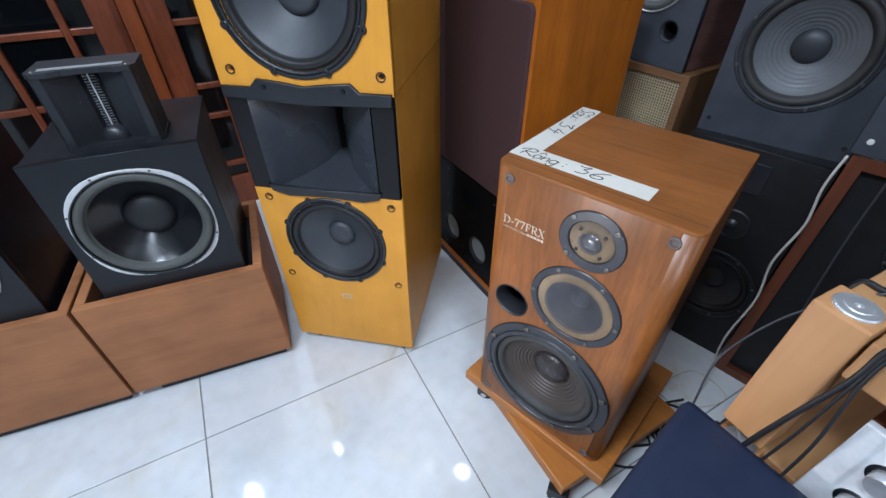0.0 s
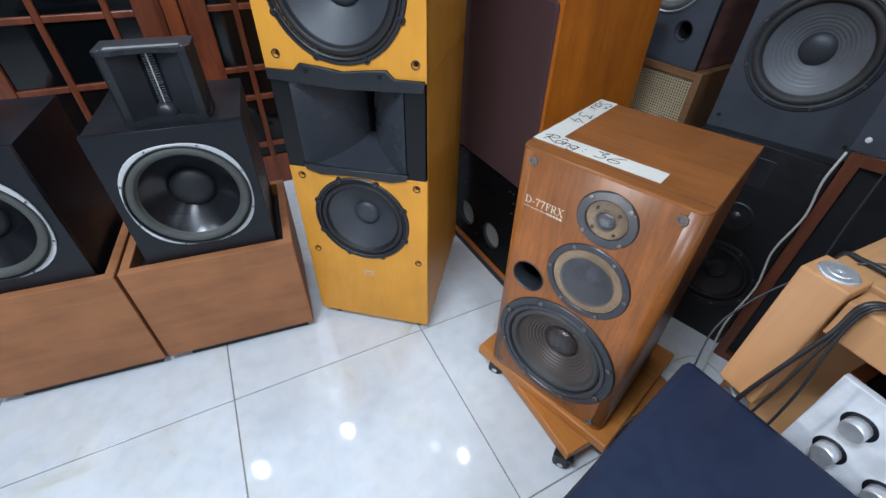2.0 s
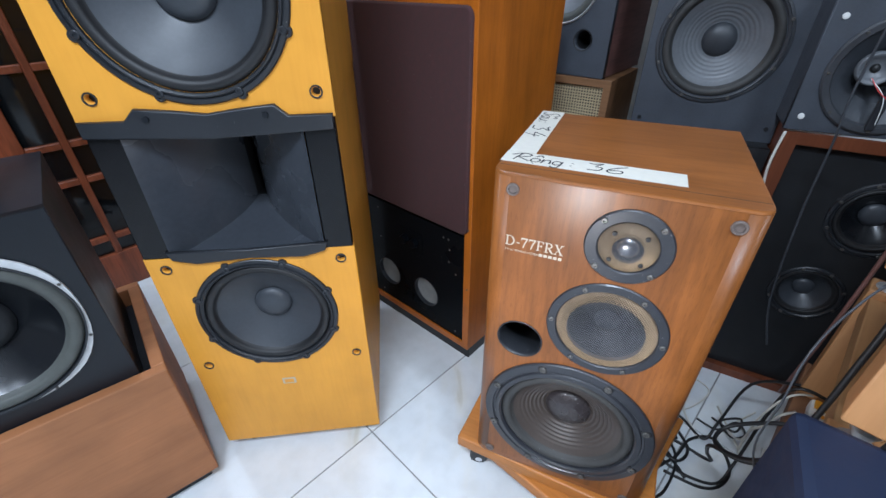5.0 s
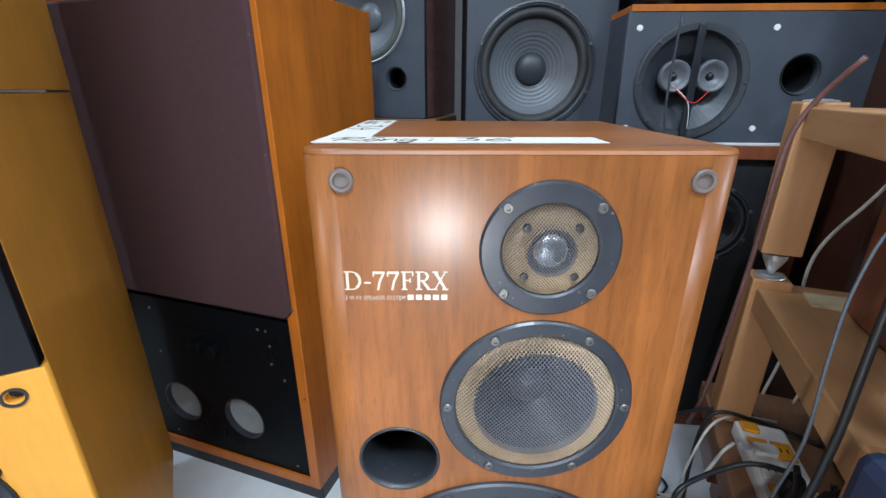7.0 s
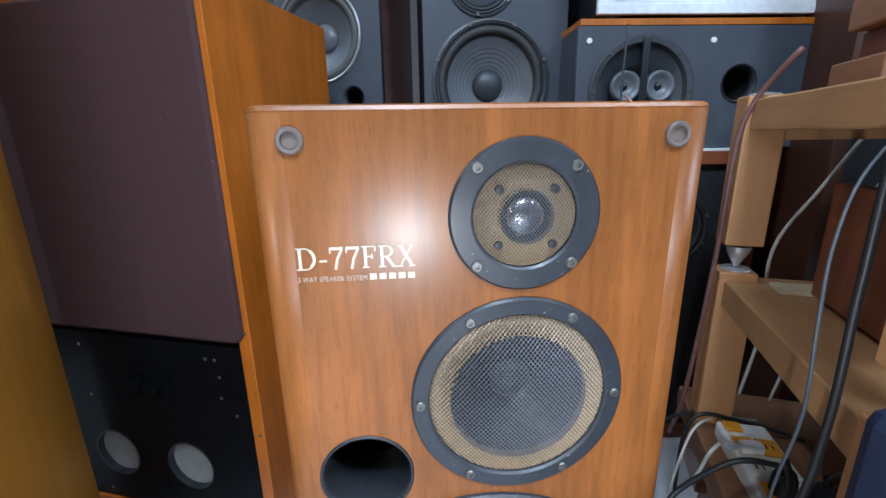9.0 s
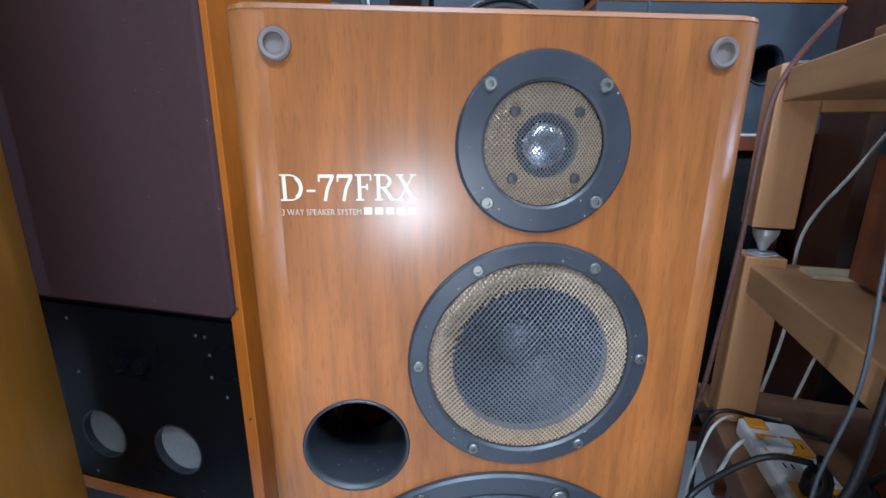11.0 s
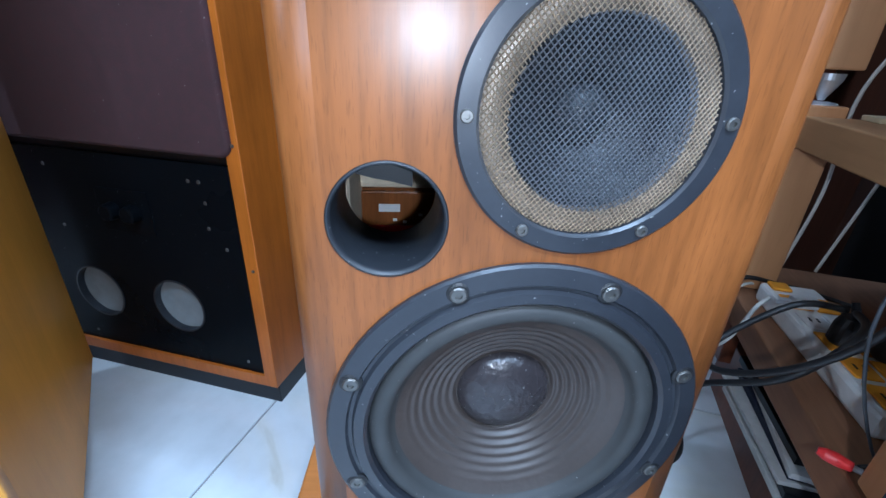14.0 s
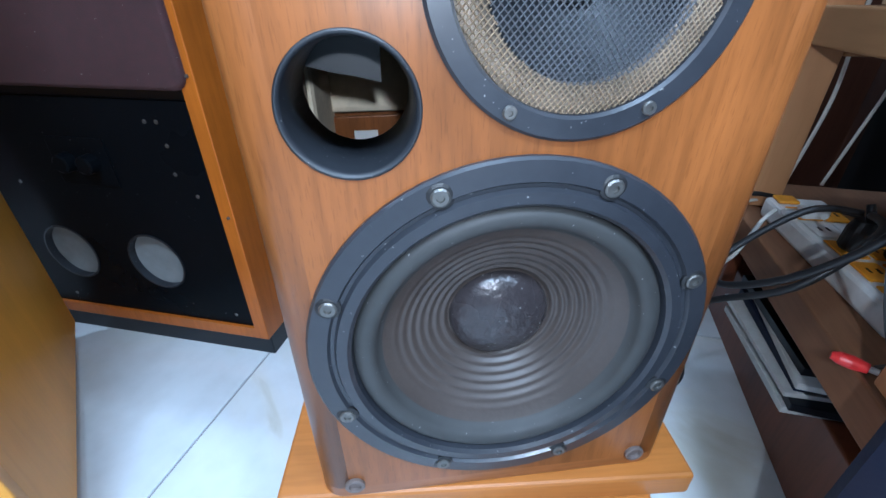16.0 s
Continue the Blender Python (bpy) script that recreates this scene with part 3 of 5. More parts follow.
part("cone", lathe([(0.061, 0.004), (0.05, 0.012), (0.03, 0.028), (0.018, 0.034)], 64), PLASTIC, md, smooth=True)
part("dust_cap", lathe([(0.020, 0.032), (0.018, 0.026), (0.012, 0.021), (0.006, 0.019), (0, 0.0185)], 40), DARKCONE, md, smooth=True)
tagged(part("mesh_grille", mesh_dome(0.0615, 0.0031, 0.0010, 0.007), DARKMESH, md, "dark wire mesh dome", (0, -0.004, 0)), kind="stuff")
tagged(part("mesh_border", mesh_dome(0.0790, 0.0030, 0.0010, 0.010, 0.0612), GOLD, md, "champagne wire mesh border"), kind="stuff")
screws(md, 0, 0, -0.004, 0.0875, 6, 0, 0.0045)

# woofer
wf = woofer(spk, WF[0], WF[1], 0, 0.1650, GREYPLASTIC, WORNRUBBER, CONE, CAPSKIN, ridges=9, bolts=8, bolt_start=22.5, depth=0.044, rim=0.215, roll=0.115, bolt_at=0.345,
            cap_r=0.28, bolt_size=0.0068, proud=0.007, label="large woofer with a ribbed brown cone")
# raised black discs paint in the shade of recesses round the bolts
screws(wf, 0, 0, -0.0046, 0.1650 * (1 - 0.215 * 0.345), 8, 22.5, 0.0096, name="recess_shade_disc", mat=BLACKRUBBER)

# port
pt = new("bass_port")
pt.parent, pt.matrix_basis = spk, pose(PORT[0], 0, PORT[1])
part("tube", lathe([(0.0425, 0.001), (0.0425, -0.0015), (0.0405, -0.002), (0.0388, 0.004), (0.0375, 0.018), (0.0375, 0.072), (0.0393, 0.072), (0.0405, 0.012)], 56), PLASTIC, pt, "black plastic port tube", smooth=True)


def flap_sheet():
    """Loose sheet with a slanting lower edge that hangs over the tube's inner end."""
    bm = bmesh.new()
    edge = [(-0.034, 0.015), (-0.015, 0.010), (-0.002, 0.008), (0.018, 0.003), (0.019, 0.040), (-0.034, 0.040)]
    near, far = ([bm.verts.new((x, y, z)) for x, z in edge] for y in (0.0735, 0.0750))
    bm.faces.new(near)
    bm.faces.new(far[::-1])
    for k in range(len(edge)):
        j = (k + 1) % len(edge)
        bm.faces.new((near[k], far[k], far[j], near[j]))
    bmesh.ops.recalc_face_normals(bm, faces=bm.faces[:])
    return bm


part("flap", flap_sheet(), BLACKRUBBER, pt, "black loose flap at the tube's end")
INSIDE = (PORT[0], 0, PORT[1])
part("crossover_board", box(-0.050, 0.070, 0.300, 0.306, -0.270, -0.072, 0.002), WOOD, spk, "brown inner board seen through the port", INSIDE)
part("circuit_board", box(-0.040, 0.045, 0.2960, 0.2992, -0.250, -0.122, 0.001), REDPL, spk, "red circuit board", INSIDE)
part("inner_label", box(-0.026, 0.004, 0.2975, 0.2995, -0.101, -0.090, 0), WHITE, spk, "small white label", INSIDE)
for x, z in ((-0.006, -0.114), (0.008, -0.117), (0.030, -0.106), (-0.024, -0.135), (0.016, -0.150), (-0.004, -0.172)):
    part("solder_lug", box(x, x + 0.006, 0.2930, 0.2958, z, z + 0.004, 0.001), WHITE, spk, "pale solder lug", INSIDE)
part("capacitor", lathe([(0, -0.020), (0.012, -0.020), (0.012, 0.020), (0, 0.020)], 18), REDPL, spk, "red capacitor", (PORT[0] - 0.018, 0.283, PORT[1] - 0.196), (90, 0, 70))
part("damping", box(-0.060, 0.100, 0.302, 0.327, -0.069, 0.045, 0.008), FELT, spk, "cream damping felt", INSIDE)
part("damping", box(-0.068, -0.050, 0.180, 0.325, -0.130, 0.045, 0.008), FELT, spk, "cream damping felt", INSIDE)

for x, z in SOCK:
    part("grille_socket", lathe([(0.0100, 0.001), (0.0100, -0.003), (0.0088, -0.0042), (0.0066, -0.0038), (0.0060, -0.0006), (0, -0.0006)], 28), SOCKET, spk, "grey rubber grille socket", (x, 0, z))



def stroke(bm, pts, w, h, x0, lift):
    """A flat printed stroke along a line of points given in letter heights."""
    for i, ((ax, az), (bx, bz)) in enumerate(zip(pts, pts[1:])):
        y = -0.0004 - 0.00006 * lift - 0.00002 * (i % 2)
        d = Vector((bx - ax, bz - az))
        n = Vector((-d.y, d.x)).normalized() * w / 2
        e = d.normalized() * w * (0.12 if len(pts) > 2 else 0.0)
        quad = [(ax - e.x + n.x, az - e.y + n.y), (bx + e.x + n.x, bz + e.y + n.y), (bx + e.x - n.x, bz + e.y - n.y), (ax - e.x - n.x, az - e.y - n.y)]
        f = [bm.verts.new((x0 + x * h, y, z * h)) for x, z in quad]
        b = [bm.verts.new((x0 + x * h, 0.0, z * h)) for x, z in quad]
        bm.faces.new(f)
        for k in range(4):
            bm.faces.new((f[k], f[(k + 1) % 4], b[(k + 1) % 4], b[k]))


def bow(cx, cz, rx, rz, a0, a1, n=12):
    return [(cx + rx * math.cos(radians(a0 + (a1 - a0) * k / n)), cz + rz * math.sin(radians(a0 + (a1 - a0) * k / n))) for k in range(n + 1)]


def serif_print(text, h, at):
    """Roman capitals with thick stems, thin bars and serifs."""
    thick, thin = 0.135, 0.06
    stem = ([(0.17, 0), (0.17, 1)], thick)
    foot = ([(0.02, 0.03), (0.33, 0.03)], thin)
    seven = (0.70, [([(0.05, 0.93), (0.62, 0.93)], 0.13), ([(0.06, 0.95), (0.06, 0.72)], thin), ([(0.58, 0.92), (0.36, 0.45), (0.26, 0.0)], 0.115)])
    shapes = {
        "D": (0.94, [stem, ([(0.02, 0.97), (0.38, 0.97)] + bow(0.38, 0.5, 0.43, 0.47, 80, -80) + [(0.38, 0.03), (0.02, 0.03)], thin), (bow(0.38, 0.5, 0.40, 0.44, 55, -55), thick)]),
        "-": (0.46, [([(0.05, 0.38), (0.37, 0.38)], 0.09)]),
        "7": seven,
        "F": (0.72, [stem, foot, ([(0.02, 0.97), (0.63, 0.97)], thin), ([(0.60, 1.0), (0.60, 0.76)], thin), ([(0.17, 0.52), (0.47, 0.52)], thin), ([(0.46, 0.63), (0.46, 0.41)], thin)]),
        "R": (0.83, [stem, foot, ([(0.02, 0.97), (0.36, 0.97)] + bow(0.36, 0.735, 0.27, 0.235, 80, -80) + [(0.36, 0.50), (0.17, 0.50)], thin), (bow(0.36, 0.735, 0.25, 0.21, 50, -50), 0.12), ([(0.36, 0.50), (0.68, 0.02)], thick), ([(0.60, 0.03), (0.84, 0.03)], thin)]),
        "X": (0.80, [([(0.14, 0.98), (0.66, 0.02)], thick), ([(0.66, 0.98), (0.13, 0.02)], thin), ([(0.0, 0.97), (0.30, 0.97)], thin), ([(0.54, 0.97), (0.78, 0.97)], thin), ([(0.01, 0.03), (0.26, 0.03)], thin), ([(0.50, 0.03), (0.80, 0.03)], thin)]),
    }
    bm, x = bmesh.new(), 0.0
    for c in text:
        wide, lines = shapes[c]
        for i, (pts, w) in enumerate(lines):
            stroke(bm, pts, w, h, x, i)
        x += wide * h
    bmesh.ops.recalc_face_normals(bm, faces=bm.faces[:])
    part("model_lettering", bm, PRINT, spk, "cream printed model lettering", at)


serif_print("D-77FRX", 0.0180, (-0.1525, -0.0002, 0.7395 - Z0))
lettering("3 WAY SPEAKER SYSTEM", 0.0062, PRINT, spk, (-0.1525, -0.0006, 0.7295 - Z0), width=0.054, name="small_lettering")
for k in range(5):
    part("maker_mark", box(-0.0965 + k * 0.0076, -0.0910 + k * 0.0076, -0.0008, 0, 0.7297 - Z0, 0.7347 - Z0, 0), PRINT, spk, "printed maker's mark as plain bars")

# measurements written on masking tape
def oval(w, h):
    return [(w * (0.5 + 0.5 * math.cos(radians(80 + 38 * k))), h * (0.5 + 0.5 * math.sin(radians(80 + 38 * k)))) for k in range(11)]


ROOF_MARK = [(0.06, 0.72), (0.26, 0.96), (0.46, 0.74)]
PEN = {
    "R": (0.92, [[(0.22, 0.94), (0.14, 0.5), (0.10, 0.0)], [(-0.22, 0.62), (0.05, 0.92), (0.45, 1.02), (0.72, 0.86), (0.58, 0.60), (0.18, 0.48), (0.50, 0.24), (0.88, 0.02)]]),
    "o": (0.52, [oval(0.44, 0.50), ROOF_MARK]),
    "n": (0.58, [[(0.02, 0.52), (0.06, 0.26), (0.06, 0.0), (0.12, 0.36), (0.30, 0.52), (0.42, 0.36), (0.46, 0.02)]]),
    "g": (0.62, [oval(0.42, 0.50), [(0.42, 0.50), (0.42, 0.06), (0.36, -0.30), (0.16, -0.36), (0.02, -0.22)]]),
    "3": (0.86, [[(-0.10, 0.92), (0.12, 0.84), (0.56, 0.98), (0.30, 0.58), (0.64, 0.46), (0.56, 0.10), (0.06, 0.04)]]),
    "6": (0.90, [[(0.82, 0.98), (0.34, 0.66), (0.06, 0.26), (0.30, 0.0), (0.74, 0.12), (0.66, 0.40), (0.16, 0.30)]]),
    "S": (0.66, [[(0.60, 0.84), (0.36, 1.0), (0.08, 0.76), (0.48, 0.38), (0.34, 0.02), (0.0, 0.12)]]),
    "a": (0.58, [oval(0.40, 0.48), [(0.42, 0.50), (0.42, 0.18), (0.52, 0.02)], ROOF_MARK]),
    "u": (0.60, [[(0.02, 0.50), (0.04, 0.14), (0.20, 0.0), (0.40, 0.20), (0.44, 0.50), (0.44, 0.18), (0.52, 0.02)]]),
    "4": (0.80, [[(0.34, 1.0), (0.18, 0.66), (0.02, 0.42), (0.36, 0.40), (0.72, 0.46)], [(0.50, 0.70), (0.46, 0.30), (0.40, -0.08)]]),
}


def handwriting(words, high, parent, at, turn, pen=0.0014):
    """Marker letters drawn stroke by stroke, flat on the tape; words are (text, where it begins along the line)."""
    lie = Matrix.Diagonal((1, 1, 0.12, 1))
    for text, begin in words:
        x = begin
        for c in text:
            if c == ":":
                for z in (0.12, 0.46):
                    part("dot", join_flat([[(0.0, z), (0.03, z + 0.05)]], high, pen * 1.3, lie), INK, parent, "", (at[0] + x * math.cos(radians(turn)), at[1] + x * math.sin(radians(turn)), at[2]), (0, 0, turn))
                x += 0.4 * high
                continue
            wide, lines = PEN[c]
            part("letter", join_flat(lines, high, pen, lie), INK, parent, "", (at[0] + x * math.cos(radians(turn)), at[1] + x * math.sin(radians(turn)), at[2]), (0, 0, turn))
            if c == "o":
                part("dot", join_flat([[(0.22, -0.18), (0.25, -0.15)]], high, pen * 1.3, lie), INK, parent, "", (at[0] + x * math.cos(radians(turn)), at[1] + x * math.sin(radians(turn)), at[2]), (0, 0, turn))
            x += wide * high


def join_flat(lines, high, pen, lie):
    bm = bmesh.new()
    for pts in lines:
        join(bm, tube([((u + 0.18 * v) * high, v * high, 0.0) for u, v in pts], pen, 6, smooth_steps=5), lie)
    return bm


tp = part("tape_strip", box(-0.183, 0.084, 0.044, 0.090, H_, H_ + 0.0006, 0), TAPE, spk, "white tape with the handwritten width")
handwriting([("Rong", -0.168), (":", -0.078), ("36", -0.054)], 0.031, tp, (0.0, 0.054, H_ + 0.0007), 0)
tp = part("tape_strip", box(-0.182, -0.137, 0.091, 0.350, H_, H_ + 0.0006, 0), TAPE, spk, "white tape with the handwritten depth")
handwriting([("Sau", -0.341), (":", -0.272), ("3", -0.243), ("4", -0.203)], 0.035, tp, (-0.177, 0.0, H_ + 0.0007), -90)


def trolley(name, x, y, z, rz, w, d, wheels, label):
    t = thing(name, x, y, z, rz, label, "board")
    part("board", box(0, w, 0, d, 0, 0.034, 0.004), BOARD, t, "orange varnished pine board")
    if wheels:
        for wx, wy in ((0.028, 0.022), (w - 0.022, 0.018), (0.028, d - 0.03), (w - 0.03, d - 0.03)):
            c = new("caster")
            c.parent, c.matrix_basis = t, pose(wx, wy, -z, 0, 0, 35)
            part("wheel", lathe([(0.012, -0.011), (0.021, -0.011), (0.024, -0.008), (0.024, 0.008), (0.021, 0.011), (0.012, 0.011)], 24), BLACKRUBBER, c, "black rubber wheel", (0, 0, 0.024))
            bm = box(-0.020, 0.014, -0.016, -0.013, 0.018, z - 0.002, 0.001)
            box(-0.020, 0.014, 0.013, 0.016, 0.018, z - 0.002, 0.001, bm)
            box(-0.026, 0.026, -0.026, 0.026, z - 0.004, z, 0.001, bm)
            part("fork", bm, BLACK, c, "black caster fork")
            part("hub", lathe([(0, -0.0165), (0.008, -0.0165), (0.009, -0.0162), (0.009, 0.0162), (0.008, 0.0165), (0, 0.0165)], 16), STEEL, c, "bright wheel hub", (0, 0, 0.024))
    return t


trolley("stand_board", -0.232, 0.006, 0.119, -3.5, 0.446, 0.428, False, "orange pine board under the speaker, lying on a caster board")
trolley("caster_board", -0.223, 0.049, 0.084, -20, 0.395, 0.42, True, "orange pine board on four casters, turned askew")


# ---- generic cabinet ----
def cabinet(name, x, y, z, rz, w, d, h, mat, baffle_mat, holes, label, category="speaker", group="", lip=0.0, frame_w=0.0, base=0.0):
    """Local origin at the front left bottom corner; the front looks along -y."""
    s = thing(name, x, y, z, rz, label, category, group)
    part("cabinet", shell(0, w, 0 if frame_w else 0.018, d, base, h, max(0.016, frame_w), 0.0012), mat, s)
    e = frame_w
    part("baffle", plate(rect(e, w - e, base + e, h - e), holes, 0.018, 0.0 if frame_w else 0.0015), baffle_mat, s, "", (0, lip, 0))
    return s


# ---- yellow tower ----
def yellow_tower():
    s = thing("tower_speaker", -0.486, 0.018, 0, 30.5, "yellow-stained two-box tower speaker with a wide black horn", "speaker")
    X0, X1, D = -0.398, 0.010, 0.545
    C = (X0 + X1) / 2
    lo = new("lower_box")
    lo.parent = s
    part("cabinet", shell(X0, X1, 0.018, D, 0.038, 0.9035, 0.018, 0.001), YELLOW, lo)
    part("baffle", plate(rect(X0, X1, 0.038, 0.638), [(C, 0.475, 0.135)] + [(x, z, 0.0085) for x in (-0.364, -0.018) for z in (0.334, 0.613)], 0.018, 0.0015), YELLOW, lo, "yellow stained baffle")
    for x in (-0.364, -0.018):
        for z in (0.334, 0.613):
            part("grille_socket", lathe([(0.011, 0.002), (0.011, -0.002), (0.0085, -0.002), (0.008, 0.012), (0, 0.012)], 24), PLASTIC, lo, "", (x, 0, z))
    part("maker_badge", box(C - 0.016, C + 0.016, -0.0012, 0.0, 0.246, 0.266, 0.0003), PRINT, lo, "small cream badge")
    part("badge_mark", box(C - 0.011, C + 0.011, -0.0018, -0.0012, 0.250, 0.262, 0), YELLOW, lo)
    for x in (X0 + 0.05, X1 - 0.04):
        for y in (0.04, D - 0.05):
            part("foot", lathe([(0, -0.019), (0.016, -0.019), (0.019, 0.019), (0, 0.019)], 20), BLACKRUBBER, lo, "", (x, y, 0.019), (90, 0, 0))
    woofer(s, C, 0.475, 0, 0.150, PLASTIC, BLACKRUBBER, DARKCONE, DARKCONE, bolts=8, depth=0.045, rim=0.12, roll=0.12, cap_r=0.27, bolt_size=0.0065, bolt_mat=PLASTIC, label="black mid-bass driver")
    up = new("upper_box")
    up.parent = s
    part("cabinet", shell(X0 - 0.002, X1 + 0.002, 0.018, D, 0.9072, 1.62, 0.018, 0.001), YELLOW, up)
    part("baffle", plate(rect(X0 - 0.002, X1 + 0.002, 0.907, 1.62), [(C, 1.100, 0.150)] + [(x, 0.947, 0.0085) for x in (-0.364, -0.013)], 0.018, 0.0015), YELLOW, up, "yellow stained baffle")
    for x in (-0.364, -0.013):
        part("grille_socket", lathe([(0.011, 0.002), (0.011, -0.002), (0.0085, -0.002), (0.008, 0.012), (0, 0.012)], 24), PLASTIC, up, "", (x, 0, 0.947))
    woofer(s, C, 1.100, 0, 0.167, PLASTIC, BLACKRUBBER, DARKCONE, DARKCONE, bolts=8, depth=0.05, rim=0.11, roll=0.12, cap_r=0.30, bolt_size=0.0065, bolt_mat=PLASTIC, label="large black bass driver")
    for cz, r in ((0.475, 0.150), (1.100, 0.167)):
        for k in range(8):
            a = radians(22.5 + 45 * k)
            part("mounting_ear", lathe([(0.0095, 0.002), (0.0095, -0.004), (0.0080, -0.0070), (0.004, -0.0070), (0.0035, -0.0050), (0, -0.0050)], 20), PLASTIC, s, "", (C + (r - 0.003) * math.cos(a), 0.002, cz + (r - 0.003) * math.sin(a)))
    # horn: gloss panels at its sides, flared mouth narrowing to a slot
    hn = new("horn")
    hn.parent = s
    part("side_panel", box(X0, X0 + 0.055, 0.0, 0.018, 0.640, 0.903, 0.002), GLOSSPANEL, hn, "gloss black panel")
    part("side_panel", box(X1 - 0.055, X1, 0.0, 0.018, 0.640, 0.903, 0.002), GLOSSPANEL, hn, "gloss black panel")
    # four walls flare out from a tall narrow slot
    a0, a1, b0, b1 = X0 + 0.055, X1 - 0.055, 0.642, 0.901
    n = 16
    half, mid_z, tall = (a1 - a0) / 2, (b0 + b1) / 2, (b1 - b0) / 2

    def mouth(t):
        hx = half * (0.07 + 0.93 * (1 - t) ** 1.45)
        hz = tall - 0.052 * t ** 1.25
        return -0.004 + 0.165 * t, hx, hz

    for wall_name, sx, sz in (("floor_wall", 0, -1), ("roof_wall", 0, 1), ("side_wall", -1, 0), ("side_wall", 1, 0)):
        bm = bmesh.new()
        last = None
        for k in range(n + 1):
            y, hx, hz = mouth(k / n)
            row = []
            for q in range(9):
                u = -1 + q / 4
                row.append(bm.verts.new((C + (sx or u) * hx, y, mid_z + (sz or u) * hz)))
            if last:
                for q in range(8):
                    bm.faces.new((last[q], last[q + 1], row[q + 1], row[q]))
            last = row
        bmesh.ops.recalc_face_normals(bm, faces=bm.faces[:])
        part(wall_name, bm, HORN, hn, "flared black horn wall", smooth=True)
    y, hx, hz = mouth(1.0)
    # slot blacker than the horn walls: the deep throat's shade is in its colour
    part("throat_slot", shell(C - hx - 0.004, C + hx + 0.004, y, 0.30, mid_z - hz - 0.004, mid_z + hz + 0.004, 0.004), BLACKRUBBER, hn, "throat slot, the shade of its depth put into a black colour")
    lip = [(X0 + 0.004, 0.888), (C, 0.880), (X1 - 0.004, 0.888), (X1 - 0.004, 0.909), (X1 - 0.075, 0.909), (X1 - 0.095, 0.928), (X1 - 0.15, 0.923), (C, 0.916),
           (X0 + 0.15, 0.923), (X0 + 0.095, 0.928), (X0 + 0.075, 0.909), (X0 + 0.004, 0.909)]
    part("upper_lip", plate(lip, [], 0.012, 0.003), PLASTIC, hn, "", (0, -0.010, 0))
    low = [(X0 + 0.052, 0.654), (X0 + 0.058, 0.640), (X0 + 0.10, 0.629), (C, 0.635), (X1 - 0.10, 0.629), (X1 - 0.058, 0.640), (X1 - 0.052, 0.654), (C, 0.649)]
    part("lower_lip", plate(low, [], 0.010, 0.003), PLASTIC, hn, "", (0, -0.008, 0))
    for x in (X0 + 0.11, X1 - 0.11):
        part("lip_screw", lathe([(0.006, 0.001), (0.005, -0.003), (0, -0.003)], 12), BLACK, hn, "", (x, -0.010, 0.915))
    return s


yellow_tower()


# ---- two black sub-woofer boxes with folded tweeters, each set into a brown plinth ----
def folded_tweeter(s):
    """A solid block whose front folds inwards to a narrow slot of pleats."""
    def prism(outline, z0, z1):
        bm = bmesh.new()
        a, b = [bm.verts.new((x, y, z0)) for x, y in outline], [bm.verts.new((x, y, z1)) for x, y in outline]
        for k in range(len(a)):
            j = (k + 1) % len(a)
            bm.faces.new((a[k], a[j], b[j], b[k]))
        bm.faces.new(a[::-1])
        bm.faces.new(b)
        bmesh.ops.recalc_face_normals(bm, faces=bm.faces[:])
        return bm
    front = [(-0.098, 0.014), (-0.090, 0.002), (-0.074, 0.0), (-0.066, 0.006), (-0.020, 0.034), (-0.013, 0.046), (0.013, 0.046), (0.020, 0.034), (0.066, 0.006), (0.074, 0.0), (0.090, 0.002), (0.098, 0.014)]
    part("housing", prism(front + [(0.098, 0.105), (-0.098, 0.105)], 0.010, 0.160), PLASTIC, s, "folded black housing")
    cap = [(-0.100, 0.012), (-0.090, 0.0), (-0.060, -0.002), (-0.035, 0.008), (0.035, 0.008), (0.060, -0.002), (0.090, 0.0), (0.100, 0.012), (0.100, 0.107), (-0.100, 0.107)]
    part("top_cap", prism(cap, 0.1602, 0.171), PLASTIC, s)
    part("foot_plate", prism(cap, 0.0, 0.0098), PLASTIC, s)
    part("label_plate", box(-0.078, 0.076, 0.016, 0.034, 0.1712, 0.1725, 0.0003), PORTGREY, s, "grey label plate")
    for x in (-0.085, 0.083):
        part("cap_screw", lathe([(0.004, 0.0), (0.003, -0.002), (0, -0.002)], 10), SCREW, s, "", (x, 0.014, 0.171), (-90, 0, 0))
    mesh = None
    for k in range(23):
        z = 0.022 + k * 0.006
        if mesh is None:
            mesh = part("pleat", box(-0.012, 0.012, 0.036, 0.0455, 0.0, 0.0020, 0), DARKMESH, s, "", (0, 0, z)).data
        else:
            part("pleat", None, None, s, "", (0, 0, z), mesh=mesh)
    part("centre_strip", box(-0.0016, 0.0016, 0.033, 0.036, 0.022, 0.156, 0.0004), STEEL, s, "bright metal strip")
    part("scoop", lathe([(0.030, 0.045), (0.028, 0.030), (0.020, 0.020), (0.0, 0.016)], 28), PLASTIC, s, "", (0, 0, 0.012), smooth=True)


